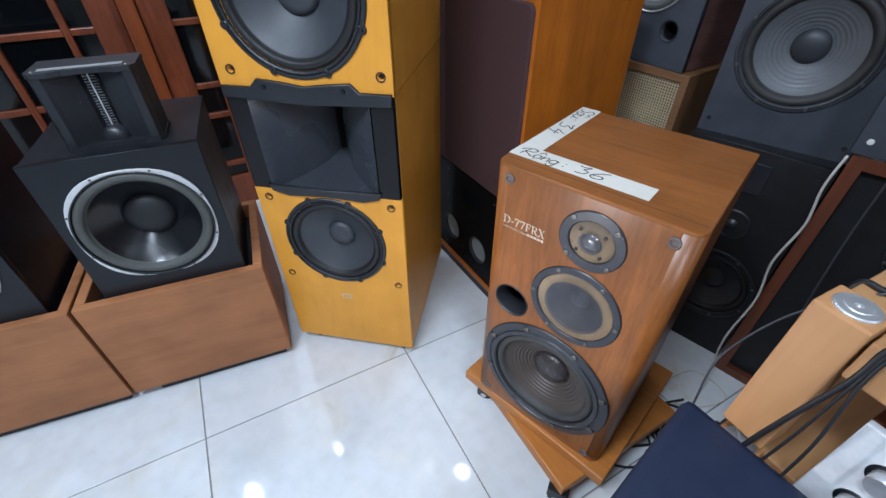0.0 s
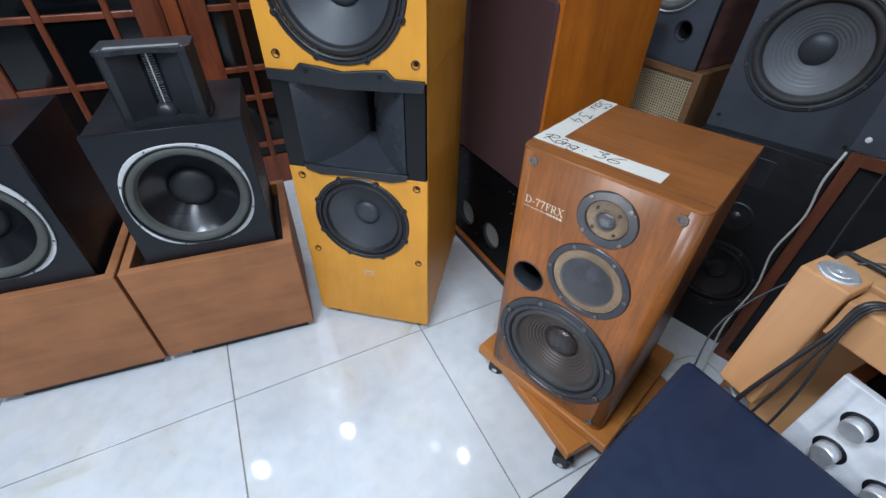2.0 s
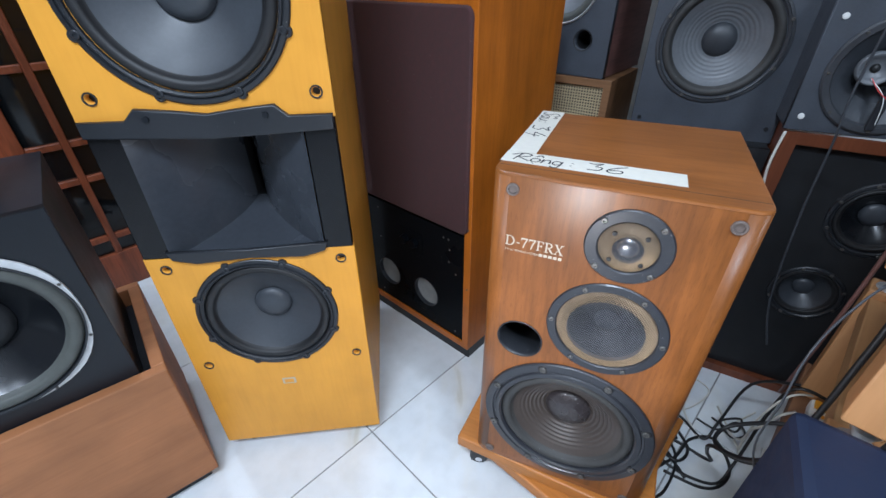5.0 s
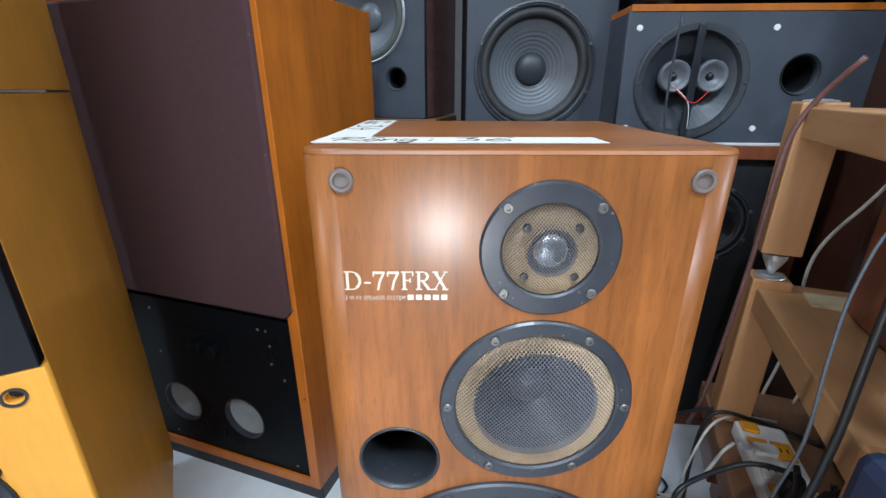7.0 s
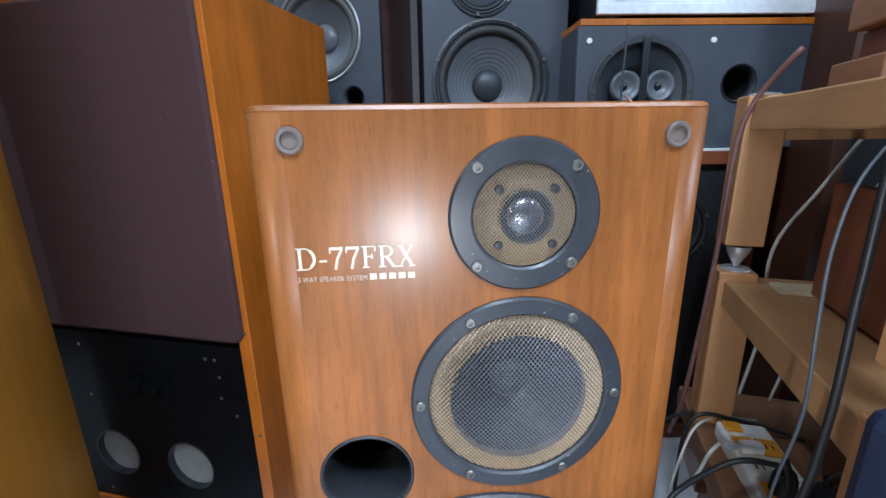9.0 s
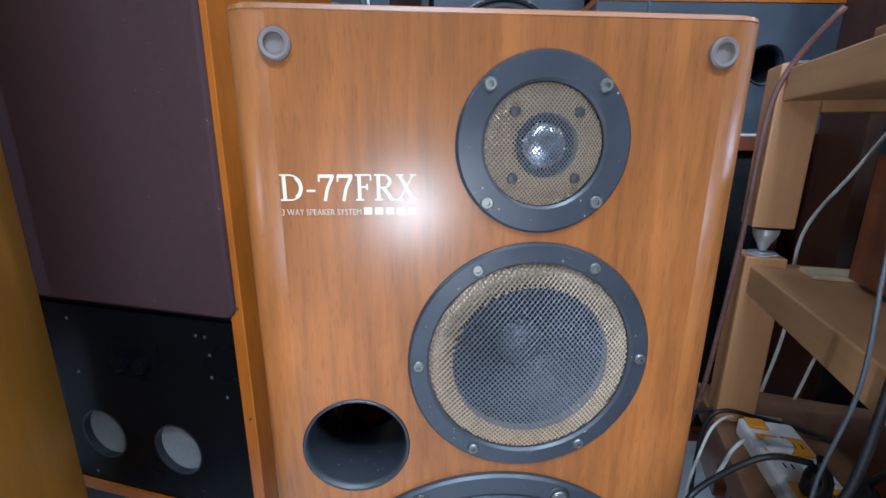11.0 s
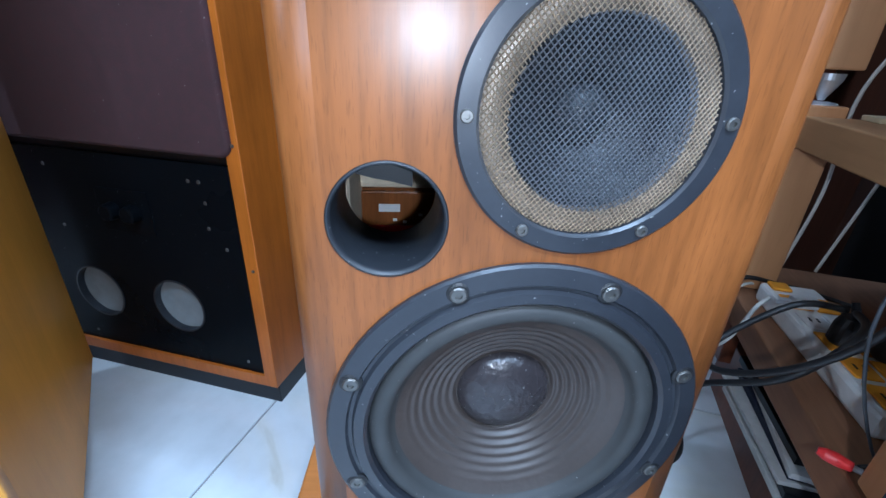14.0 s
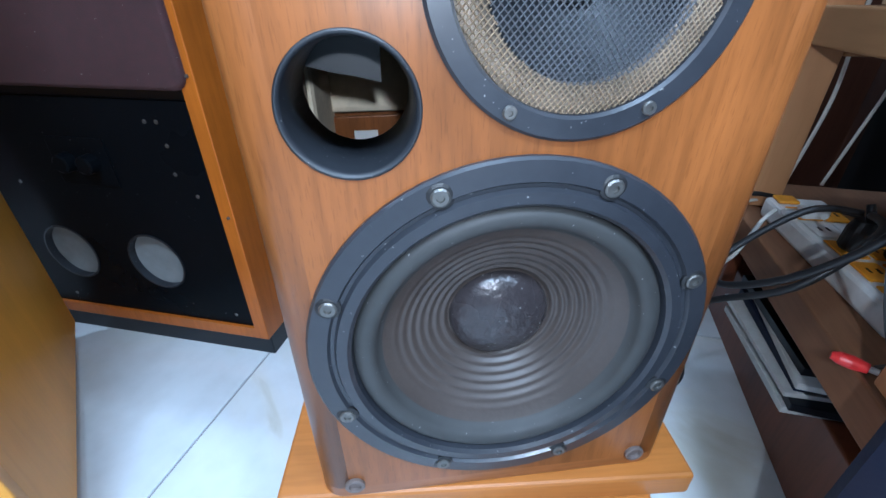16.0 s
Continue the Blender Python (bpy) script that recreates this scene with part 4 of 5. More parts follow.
def sub_stack(x, y, which):
    rz = 62.7
    base = thing("plinth_box", x, y, 0, rz, f"brown fibreboard plinth box under {which} black woofer cabinet", "plinth", "plinth boxes")
    X0, X1, D, T = -0.462, 0.014, 0.40, 0.026
    part("skid", box(X0 + 0.06, X1 - 0.02, 0.02, D - 0.03, 0.0, 0.036, 0.002), BLACK, base, "black skid under the plinth")
    part("front_panel", box(X0, X1, 0.0, T, 0.036, 0.410, 0.003), PLINTH, base)
    part("back_panel", box(X0, X1, D - T, D, 0.036, 0.410, 0.003), PLINTH, base)
    part("side_panel", box(X0, X0 + T, T, D - T, 0.036, 0.410, 0.003), PLINTH, base)
    part("side_panel", box(X1 - T, X1, T, D - T, 0.036, 0.410, 0.003), PLINTH, base)
    part("floor_panel", box(X0 + T, X1 - T, T, D - T, 0.036, 0.36, 0.0), BLACK, base)
    m = pose(x, y, 0, 0, 0, rz)
    p = m @ Vector((-0.387, 0.028, 0.36))
    bl = thing("woofer_cabinet", *p, rz, f"black cabinet with a white-ringed woofer in {which} plinth", "speaker", "white-ringed woofers")
    w, h = 0.354, 0.438
    part("cabinet", shell(0, w, 0.018, 0.345, 0, h, 0.018, 0.001), BLACK, bl)
    part("baffle", plate(rect(0, w, 0, h), [(w / 2, 0.245, 0.148)], 0.018, 0.0015), BLACK, bl)
    ring = [(w / 2 + (0.1585 - 0.0045 * math.cos(k * math.pi / 6)) * math.cos(k * math.pi / 24), 0.245 + (0.1585 - 0.0045 * math.cos(k * math.pi / 6)) * math.sin(k * math.pi / 24)) for k in range(48)]
    part("gasket_ring", plate(ring, [(w / 2, 0.245, 0.150)], 0.006, 0.001), WHITERING, bl, "white painted ring", (0, -0.006, 0))
    woofer(bl, w / 2, 0.245, -0.004, 0.1515, PLASTIC, RUBBER, GLOSSCONE, BLACKVINYL, bolts=0, depth=0.058, rim=0.025, roll=0.15, cap_r=0.38)
    screws(bl, w / 2, 0.245, -0.006, 0.1560, 8, 22.5, 0.0026)
    q = m @ Vector((-0.199, 0.068, 0.798))
    f = thing("folded_ribbon_tweeter", *q, rz, "black folded-ribbon tweeter standing on a woofer cabinet", "tweeter", "folded ribbon tweeters")
    folded_tweeter(f)


sub_stack(-0.803, -0.263, "a")
sub_stack(-1.022, -0.695, "another")


# ---- brown tower with a cloth grille ----
def brown_tower():
    s = thing("floor_speaker", -0.354, 0.380, 0, -18.5, "orange teak floor speaker with brown cloth grille and black lower panel", "speaker")
    X0, X1, D, H = -0.520, 0.010, 0.365, 1.070
    part("base", box(X0 + 0.004, X1 - 0.003, 0.010, D - 0.01, 0.0, 0.046, 0.002), BLACK, s, "black plinth base")
    part("cabinet", shell(X0, X1, 0.0, D, 0.046, H, 0.024, 0.0015), ORANGE, s, "orange teak veneer cabinet")
    part("lower_panel", plate(rect(X0 + 0.024, X1 - 0.024, 0.070, 0.475), [(-0.367, 0.192, 0.054), (-0.182, 0.192, 0.054)], 0.012), PANELBLACK, s, "gloss black lower panel", (0, 0.006, 0))
    part("upper_panel", box(X0 + 0.024, X1 - 0.024, 0.016, 0.030, 0.475, H - 0.024, 0), BLACK, s)
    part("grille", plate(rect(X0 + 0.022, X1 - 0.017, 0.497, 1.048, 0.016), [], 0.024, 0.006), CLOTH, s, "brown woven cloth grille", (0, -0.009, 0))
    for x in (-0.367, -0.182):
        part("port_tube", lathe([(0.054, 0.006), (0.053, 0.028)], 40), PLASTIC, s, "", (x, 0.0, 0.192))
        part("port_back", lathe([(0.053, 0.018), (0.03, 0.022), (0, 0.024)], 40), PORTGREY, s, "dusty grey port plug", (x, 0.0, 0.192))
        part("port_rim", lathe([(0.056, 0.006), (0.056, 0.0045), (0.053, 0.0045), (0.0525, 0.014)], 40), PLASTIC, s, "", (x, 0.0, 0.192))
    kp = part("knob_plate", box(-0.30, -0.19, 0.0035, 0.006, 0.335, 0.415, 0.0008), PANELBLACK, s, "black control plate")
    for x in (-0.268, -0.224):
        part("knob", lathe([(0.016, 0.0), (0.015, -0.016), (0.012, -0.018), (0, -0.018)], 24), PANELBLACK, kp, "", (x, 0.0035, 0.375))
    screw_at = [(-0.10, 0.445), (-0.08, 0.445), (-0.078, 0.365), (-0.40, 0.445), (-0.41, 0.092), (-0.05, 0.092), (-0.075, 0.41), (-0.40, 0.33), (-0.05, 0.33)]
    for x, z in screw_at:
        part("panel_screw", lathe([(0.004, 0.001), (0.003, -0.001), (0, -0.001)], 10), SCREW, s, "", (x, 0.006, z))
    for z in (0.51, 0.30):
        part("pin", lathe([(0.003, 0.0), (0.002, -0.003), (0, -0.003)], 8), SCREW, s, "", (X1 - 0.010, 0.0, z))
    return s


brown_tower()


# ---- the stacks behind ----
# low walnut box with a woven front, and the dark cabinet on it
s = cabinet("cane_front_speaker", -0.345, 0.915, 0.50, -14, 0.27, 0.26, 0.335, CANEWOOD, BLACK, [], "walnut speaker with a woven cream cane front", frame_w=0.022, lip=0.016)
bm = bmesh.new()
for i in range(26):
    box(0.024 + i * 0.0088, 0.0274 + i * 0.0088, 0.0105, 0.013, 0.024, 0.311, 0, bm)
for i in range(33):
    box(0.024, 0.246, 0.0085, 0.0105, 0.024 + i * 0.0088, 0.0274 + i * 0.0088, 0, bm)
tagged(part("cane_weave", bm, CANE, s, "cream woven cane"), kind="stuff")
low = cabinet("black_floor_speaker", -0.355, 0.920, 0.0, -14, 0.29, 0.28, 0.499, BLACKVINYL, BLACK, [(0.145, 0.25, 0.10)], "black floor speaker under the cane-fronted box")
woofer(low, 0.145, 0.25, 0, 0.115, PLASTIC, BLACKRUBBER, DARKCONE, DARKCONE)

s = cabinet("dark_ported_speaker", -0.386, 0.942, 0.838, -17, 0.285, 0.30, 0.62, PURPLEWOOD, GREYBAFFLE, [(0.118, 0.255, 0.105), (0.205, 0.100, 0.027)], "dark-fronted speaker with faded rosewood sides and a round port")
woofer(s, 0.118, 0.255, 0, 0.118, STEEL, RUBBER, GREYCONE, GREYCONE, depth=0.04, rim=0.06, roll=0.16, bolts=0, label="grey cone woofer with a bright rim")
part("port_tube", lathe([(0.030, 0.001), (0.030, -0.002), (0.027, -0.001), (0.026, 0.09), (0, 0.09)], 32), BLACKRUBBER, s, "", (0.205, 0, 0.100))
part("paper_slip", box(0.01, 0.18, 0.01, 0.10, -0.0028, -0.0008, 0), PAPER, s, "white paper slip under the cabinet")

# black two-way with a ribbed woofer over a tall black cabinet
s = cabinet("black_tall_speaker", -0.008, 0.745, 0.0, -4, 0.345, 0.34, 0.722, BLACKVINYL, BLACKVINYL, [(0.215, 0.265, 0.118)], "tall black vinyl speaker standing on the tiles")
woofer(s, 0.215, 0.265, 0, 0.130, PLASTIC, BLACKRUBBER, DARKCONE, DARKCONE, depth=0.04, label="dull black woofer")
part("dome_tweeter", lathe([(0.050, 0.001), (0.049, -0.003), (0.040, -0.004), (0.036, 0.001), (0.018, 0.004), (0.014, -0.006), (0, -0.010)], 40), PLASTIC, s, "black tweeter disc", (0.195, 0, 0.492), smooth=True)
part("tweeter_plate", plate(rect(0.150, 0.222, 0.600, 0.688, 0.004), [], 0.004, 0.001), PLASTIC, s, "", (0, -0.004, 0))
part("corner_stud", lathe([(0.008, 0.001), (0.006, -0.003), (0, -0.003)], 14), PLASTIC, s, "", (0.321, 0, 0.685))
s = cabinet("black_ribbed_speaker", -0.006, 0.785, 0.7225, 0, 0.352, 0.33, 0.82, BLACKVINYL, GREYBAFFLE, [(0.165, 0.238, 0.128), (0.140, 0.470, 0.072)], "black speaker with a ribbed grey woofer on a taller cabinet")
woofer(s, 0.165, 0.238, 0, 0.148, DUSTYRIM, WORNRUBBER, GREYCONE, DARKCONE, ridges=8, depth=0.045, rim=0.10, roll=0.14, cap_r=0.27, bolts=8, label="grey ribbed woofer in a black rim", rib=0.0005)
woofer(s, 0.140, 0.470, 0, 0.085, DUSTYRIM, BLACKRUBBER, DARKCONE, GREYCONE, depth=0.03, rim=0.16, bolts=6, label="small black midrange")
for x in (0.02, 0.332):
    part("corner_stud", lathe([(0.006, 0.001), (0.005, -0.003), (0, -0.003)], 14), PLASTIC, s, "", (x, 0, 0.035))

# red-brown cabinet with two black drivers, and the open coaxial on it
s = cabinet("red_brown_speaker", 0.336, 0.664, 0.0, -6, 0.46, 0.36, 0.792, REDWOOD, BLACKVINYL, [(0.255, 0.60, 0.085), (0.20, 0.36, 0.07)], "red-brown framed floor speaker with black drivers", frame_w=0.030, lip=0.022)
woofer(s, 0.255, 0.60, 0.022, 0.100, PLASTIC, BLACKRUBBER, GLOSSCONE, DARKCONE, depth=0.04, label="gloss black driver")
woofer(s, 0.20, 0.36, 0.022, 0.085, PLASTIC, BLACKRUBBER, DARKCONE, DARKCONE, depth=0.035, label="black driver")
part("top_edge", box(0, 0.46, 0.0, 0.36, 0.7925, 0.7985, 0.001), PAPER, s, "pale worn top edge")

s = cabinet("open_coaxial_speaker", 0.327, 0.654, 0.7995, -3, 0.56, 0.34, 0.262, GREYBAFFLE, GREYBAFFLE, [(0.147, 0.125, 0.104), (0.372, 0.142, 0.038)], "charcoal speaker lying on its side with an open coaxial driver")
part("frame_ring", lathe([(0.120, 0.002), (0.120, -0.004), (0.116, -0.007), (0.104, -0.006), (0.100, 0.004), (0.098, 0.03)], 60), DUSTYRIM, s, "dusty black driver frame", (0.147, 0, 0.125))
screws(s, 0.147, 0.125, -0.007, 0.112, 8, 0, 0.003)
part("dark_cone", lathe([(0.100, 0.006), (0.06, 0.03), (0.03, 0.06), (0, 0.06)], 48), DARKCONE, s, "", (0.147, 0, 0.125))
part("bridge", box(0.139, 0.155, -0.012, -0.002, 0.015, 0.238, 0.002), PLASTIC, s, "black bridge across the driver")
for x in (0.110, 0.188):
    t = new("small_tweeter")
    t.parent, t.matrix_basis = s, pose(x, -0.004, 0.138)
    part("cone", lathe([(0.034, 0.006), (0.032, -0.004), (0.029, -0.005), (0.022, 0.003), (0.010, 0.010), (0.0, 0.010)], 36), GREYCONE, t, "grey paper cone", smooth=True)
    part("dust_cap", lathe([(0.009, 0.010), (0.006, 0.004), (0, 0.002)], 20), BLACKRUBBER, t)
part("port_tube", lathe([(0.041, 0.001), (0.041, -0.003), (0.038, -0.002), (0.036, 0.12), (0, 0.12)], 40), BLACKRUBBER, s, "black port", (0.372, 0, 0.142))
part("wood_strip", box(0.0, 0.56, -0.002, 0.34, 0.2625, 0.276, 0.001), ORANGE, s, "orange wood strip on top")
for x in (0.022, 0.30):
    for z in (0.03, 0.232):
        part("white_stud", lathe([(0.007, 0.001), (0.006, -0.003), (0, -0.004)], 14), WHITE, s, "", (x, 0, z))
part("wire", tube([(0.11, -0.004, 0.12), (0.13, -0.018, 0.095), (0.155, -0.02, 0.085), (0.185, -0.012, 0.11)], 0.0009), REDPL, s, "thin red lead")
part("wire", tube([(0.11, -0.004, 0.118), (0.14, -0.02, 0.085), (0.15, -0.016, 0.03)], 0.0009), WHITE, s, "thin white lead")


def silver_amp():
    a = thing("silver_amplifier", 0.366, 0.660, 1.0760, -3, "silver hi-fi amplifier with a dark display on the coaxial speaker", "amplifier")
    part("body", box(0.004, 0.536, 0.012, 0.30, 0.012, 0.145, 0.002), BLACK, a)
    part("front_panel", box(0, 0.54, 0.0, 0.012, 0.010, 0.150, 0.003), SILVER, a, "silver front panel")
    part("lower_trim", box(0.0, 0.54, -0.003, 0.0, 0.010, 0.030, 0.001), SILVER, a)
    part("display", box(0.165, 0.36, -0.002, 0.0, 0.045, 0.115, 0.001), PANELBLACK, a, "dark display window")
    part("power_button", box(0.030, 0.062, -0.006, 0.0, 0.040, 0.060, 0.001), SILVER, a)
    for x in (0.085, 0.112):
        part("jack", lathe([(0.007, 0.0), (0.007, -0.003), (0.004, -0.003), (0.0035, 0.004), (0, 0.004)], 18), BLACK, a, "", (x, 0, 0.052))
    for x in (0.05, 0.49):
        for y in (0.05, 0.26):
            part("foot", lathe([(0, -0.006), (0.02, -0.006), (0.018, 0.006), (0, 0.006)], 20), STEEL, a, "", (x, y, 0.006), (90, 0, 0))


silver_amp()

s = cabinet("dark_wood_speaker", 0.79, 0.470, 0.0, -20, 0.44, 0.36, 1.28, SHADEDWOOD, BLACKVINYL, [(0.22, 0.62, 0.12)], "red-brown floor speaker behind the beech rack, shade put into its colour", frame_w=0.026, lip=0.02)
woofer(s, 0.22, 0.62, 0.02, 0.135, PLASTIC, BLACKRUBBER, DARKCONE, DARKCONE)
# made-up black cabinet, added to darken the background behind the rack
s = cabinet("black_floor_speaker", 0.90, 0.03, 0.0, -50, 0.42, 0.36, 1.02, BLACKVINYL, BLACK, [(0.21, 0.62, 0.12)], "made-up black cabinet that darkens the gap behind the beech rack")
woofer(s, 0.21, 0.62, 0, 0.135, PLASTIC, BLACKRUBBER, DARKCONE, DARKCONE)
# backdrop: made-up black cabinet that keeps the pale wall out of view
s = cabinet("dark_backdrop_cabinet", 0.33, 1.06, 0.0, -4, 0.80, 0.36, 1.60, BLACKVINYL, BLACK, [(0.40, 1.25, 0.15)], "made-up large black cabinet, a dark backdrop behind the stacks")
woofer(s, 0.40, 1.25, 0, 0.17, PLASTIC, BLACKRUBBER, DARKCONE, DARKCONE)


# ---- beech rack with steel cones ----
RX, RY, RRZ = 0.323, -0.069, -22.5
RACK = pose(RX, RY, 0, 0, 0, RRZ)


def rack_point(x, y, z):
    return tuple(RACK @ Vector((x, y, z)))


def rack_module(name, z0, z1, shelf_z, label):
    r = thing(name, RX, RY, 0, RRZ, label, "rack", "stacked rack modules")
    W = 0.52
    for x in (-0.010, W - 0.05):
        for y in (-0.024, 0.429):
            part("leg", box(x, x + 0.058, y, y + 0.056, z0, z1, 0.003), PINE, r)
    for k in range(3):
        x = -0.002 + k * 0.1742
        part("shelf_board", box(x, x + 0.1736, 0.0325, 0.4285, shelf_z - 0.046, shelf_z, 0.0025), PINE_X, r)
    for y in (-0.018, 0.435):
        part("cross_beam", box(0.0505, W - 0.0505, y, y + 0.044, shelf_z - 0.062, shelf_z - 0.004, 0.003), PINE, r)
    for x in (0.020, W - 0.020):
        for y in (0.004, 0.457):
            part("disc", lathe([(0.0, -0.0015), (0.004, -0.0015), (0.0045, -0.004), (0.013, -0.0045), (0.014, -0.0035), (0.021, -0.003), (0.023, -0.0015), (0.023, 0.0), (0, 0.0)], 36), STEEL, r, "turned steel disc", (x, y, z1), (-90, 0, 0))
    return r


rack_module("beech_rack", 0.296, 0.600, 0.585, "light beech rack module with steel cone feet")
hi_rack = rack_module("beech_rack", 0.648, 0.892, 0.885, "light beech rack module standing on steel cones")
for x in (0.020, 0.500):
    for y in (0.004, 0.457):
        part("cone_foot", lathe([(0, -0.006), (0.004, -0.006), (0.018, -0.034), (0.019, -0.043), (0, -0.043)], 28), STEEL, hi_rack, "turned steel cone", (x, y, 0.600), (-90, 0, 0))


def knobbed_amp():
    a = thing("integrated_amplifier", *rack_point(0.094, 0.020, 0.5858), RRZ, "brushed silver amplifier with four round knobs on the rack", "amplifier")
    part("body", box(0.020, 0.320, 0.006, 0.34, 0.012, 0.172, 0.002), BLACK, a)
    for x in (0.0, 0.321):
        part("side_panel", box(x, x + 0.019, 0.0062, 0.345, 0.008, 0.180, 0.003), REDWOOD, a, "red-brown wooden cheek")
    part("front_panel", box(0, 0.34, -0.006, 0.006, 0.008, 0.180, 0.002), SILVER, a, "brushed silver front panel")
    for x, z in ((0.049, 0.128), (0.049, 0.062), (0.115, 0.128), (0.115, 0.062)):
        k = part("knob", lathe([(0.0, 0.0), (0.0150, 0.0), (0.0150, -0.018), (0.0137, -0.020), (0.0, -0.019)], 32), STEEL, a, "polished round knob", (x, -0.006, z), smooth=False)
        part("knob_seat", lathe([(0.0205, 0.0003), (0.0205, -0.001), (0.0148, -0.001)], 32), BLACK, k)
    for x in (0.04, 0.30):
        for y in (0.05, 0.29):
            part("foot", lathe([(0, -0.006), (0.018, -0.006), (0.016, 0.006), (0, 0.006)], 18), BLACKRUBBER, a, "", (x, y, 0.006), (90, 0, 0))


knobbed_amp()

# low base under the rack: red-brown box, magazines, thick top board
b = thing("rack_base", RX, RY, 0, RRZ, "low red-brown base with a thick worn board on top", "base unit")
part("plinth", box(0.054, 0.53, 0.02, 0.55, 0.0, 0.140, 0.003), REDWOOD, b, "red-brown varnished plinth")
part("top_board", box(-0.014, 0.54, -0.03, 0.56, 0.246, 0.294, 0.003), BASEWOOD, b, "thick worn brown board")
for x in (0.18, 0.50):
    part("upright", box(x, x + 0.022, 0.03, 0.54, 0.1405, 0.2455, 0.002), REDWOOD, b)
part("back_upright", box(0.004, 0.026, 0.42, 0.54, 0.1405, 0.2455, 0.002), REDWOOD, b)
for k, (dx, dy, rz, mat, h) in enumerate([(0.004, 0.13, 3, PAPER, 0.010), (0.008, 0.125, -2, BLACK, 0.012), (0.002, 0.135, 4, PAPER, 0.007), (0.012, 0.14, 1, BLUE, 0.012), (0.006, 0.13, -3, PAPER, 0.009), (0.014, 0.145, 2, BLACK, 0.012)]):
    z = 0.141 + sum((0.010, 0.012, 0.007, 0.012, 0.009)[:k]) + 0.0006 * k
    c = part("disc_case", box(0, 0.145, 0, 0.21, 0, h, 0.001), mat)
    c.matrix_world = RACK @ pose(dx, dy, z, 0, 0, rz)
    tagged(c, ("pale printed paper sleeve" if mat is PAPER else "dark blue disc case" if mat is BLUE else "black plastic disc case") + " in a stack on the base", "disc case", "stacked cases")

# power strip
ps = thing("power_strip", *rack_point(0.032, 0.100, 0.2945), RRZ + 4, "white power strip with orange sockets and plugs in it", "power strip")
part("body", box(0, 0.080, 0, 0.30, 0, 0.032, 0.006), WHITE, ps, "white plastic body")
part("end_switch", box(0.006, 0.034, 0.268, 0.294, 0.0322, 0.038, 0.003), ORANGEPL, ps, "orange switch")
for k in range(5):
    for x in (0.008, 0.043):
        y = 0.010 + k * 0.051
        so = part("socket", box(x, x + 0.030, y, y + 0.042, 0.0322, 0.0350, 0.002), ORANGEPL if k != 3 else WHITE, ps)
        for sx in (0.009, 0.019):
            part("slot", box(x + sx, x + sx + 0.0025, y + 0.016, y + 0.026, 0.0351, 0.0356, 0), BLACK, so)


def plug(x, y, mat, label):
    p = thing("mains_plug", *rack_point(x, y, 0.3296), RRZ, label, "plug")
    part("body", lathe([(0, -0.022), (0.012, -0.022), (0.016, -0.010), (0.017, 0.012), (0.014, 0.016), (0, 0.016)], 20), mat, p, "", (0, 0, 0.016), (-90, 0, 0))
    part("strain_relief", lathe([(0.006, -0.012), (0.004, 0.012), (0, 0.012)], 12), mat, p, "", (0, 0, 0.046), (60, 0, 20))


plug(0.052, 0.235, BLACKRUBBER, "black mains plug in the power strip")
plug(0.090, 0.215, BLACKRUBBER, "black mains plug in the power strip")
wp = thing("mains_plug", *rack_point(0.034, 0.318, 0.3302), RRZ + 10, "white ribbed mains plug in the power strip", "plug")
part("body", box(-0.012, 0.024, -0.010, 0.010, 0.0, 0.016, 0.005), WHITE, wp)
part("strain_relief", box(-0.034, -0.0122, -0.005, 0.005, 0.003, 0.012, 0.003), WHITE, wp)

cable("lead", [rack_point(0.06, 0.10, 0.8925), rack_point(0.02, 0.06, 0.888), (0.318, -0.004, 0.812), (0.287, -0.016, 0.752), (0.268, -0.034, 0.690), (0.272, -0.036, 0.60), (0.292, -0.010, 0.45), rack_point(0.02, 0.06, 0.2975), rack_point(0.06, 0.03, 0.2975)], 0.0016, GREYCABLE, "thin grey lead bowing out beside the rack leg")

cable("mains_cable", [rack_point(0.10, 0.06, 0.8895), rack_point(0.02, 0.065, 0.8895), rack_point(-0.008, 0.07, 0.865), rack_point(-0.012, 0.066, 0.70), rack_point(-0.016, 0.055, 0.566), rack_point(-0.026, 0.060, 0.45), rack_point(-0.060, 0.10, 0.36), rack_point(-0.10, 0.16, 0.30), rack_point(-0.09, 0.22, 0.30), rack_point(-0.02, 0.225, 0.375), rack_point(0.040, 0.232, 0.378)], 0.0042, BLACKCABLE, "thick black mains cable hanging down the rack's side to the strip")

# red phono plug on its cable over the base
rp = thing("phono_plug", 0.324, -0.016, 0.2945, 40, "red phono plug lying on the base board", "plug")
part("sleeve", lathe([(0, -0.012), (0.0050, -0.012), (0.0068, 0.0), (0.0062, 0.009), (0.0035, 0.015), (0, 0.015)], 18), REDPL, rp, "", (0, 0, 0.007))
part("tip", lathe([(0, -0.019), (0.003, -0.019), (0.003, -0.012), (0, -0.012)], 14), STEEL, rp, "", (0, 0, 0.007))

cable("lead", [(0.336, -0.026, 0.303), (0.350, -0.036, 0.316), (0.368, -0.040, 0.318), (0.40, -0.02, 0.312), rack_point(0.10, 0.08, 0.2985)], 0.0022, BLACKCABLE, "thin black lead from the red phono plug")
yp = thing("phono_plug", 0.330, -0.062, 0.2945, 20, "yellow phono plug lying on the base board", "plug")
part("sleeve", lathe([(0, -0.012), (0.0042, -0.012), (0.005, 0.0), (0.0035, 0.013), (0, 0.013)], 18), ORANGEPL, yp, "", (0, 0, 0.006))
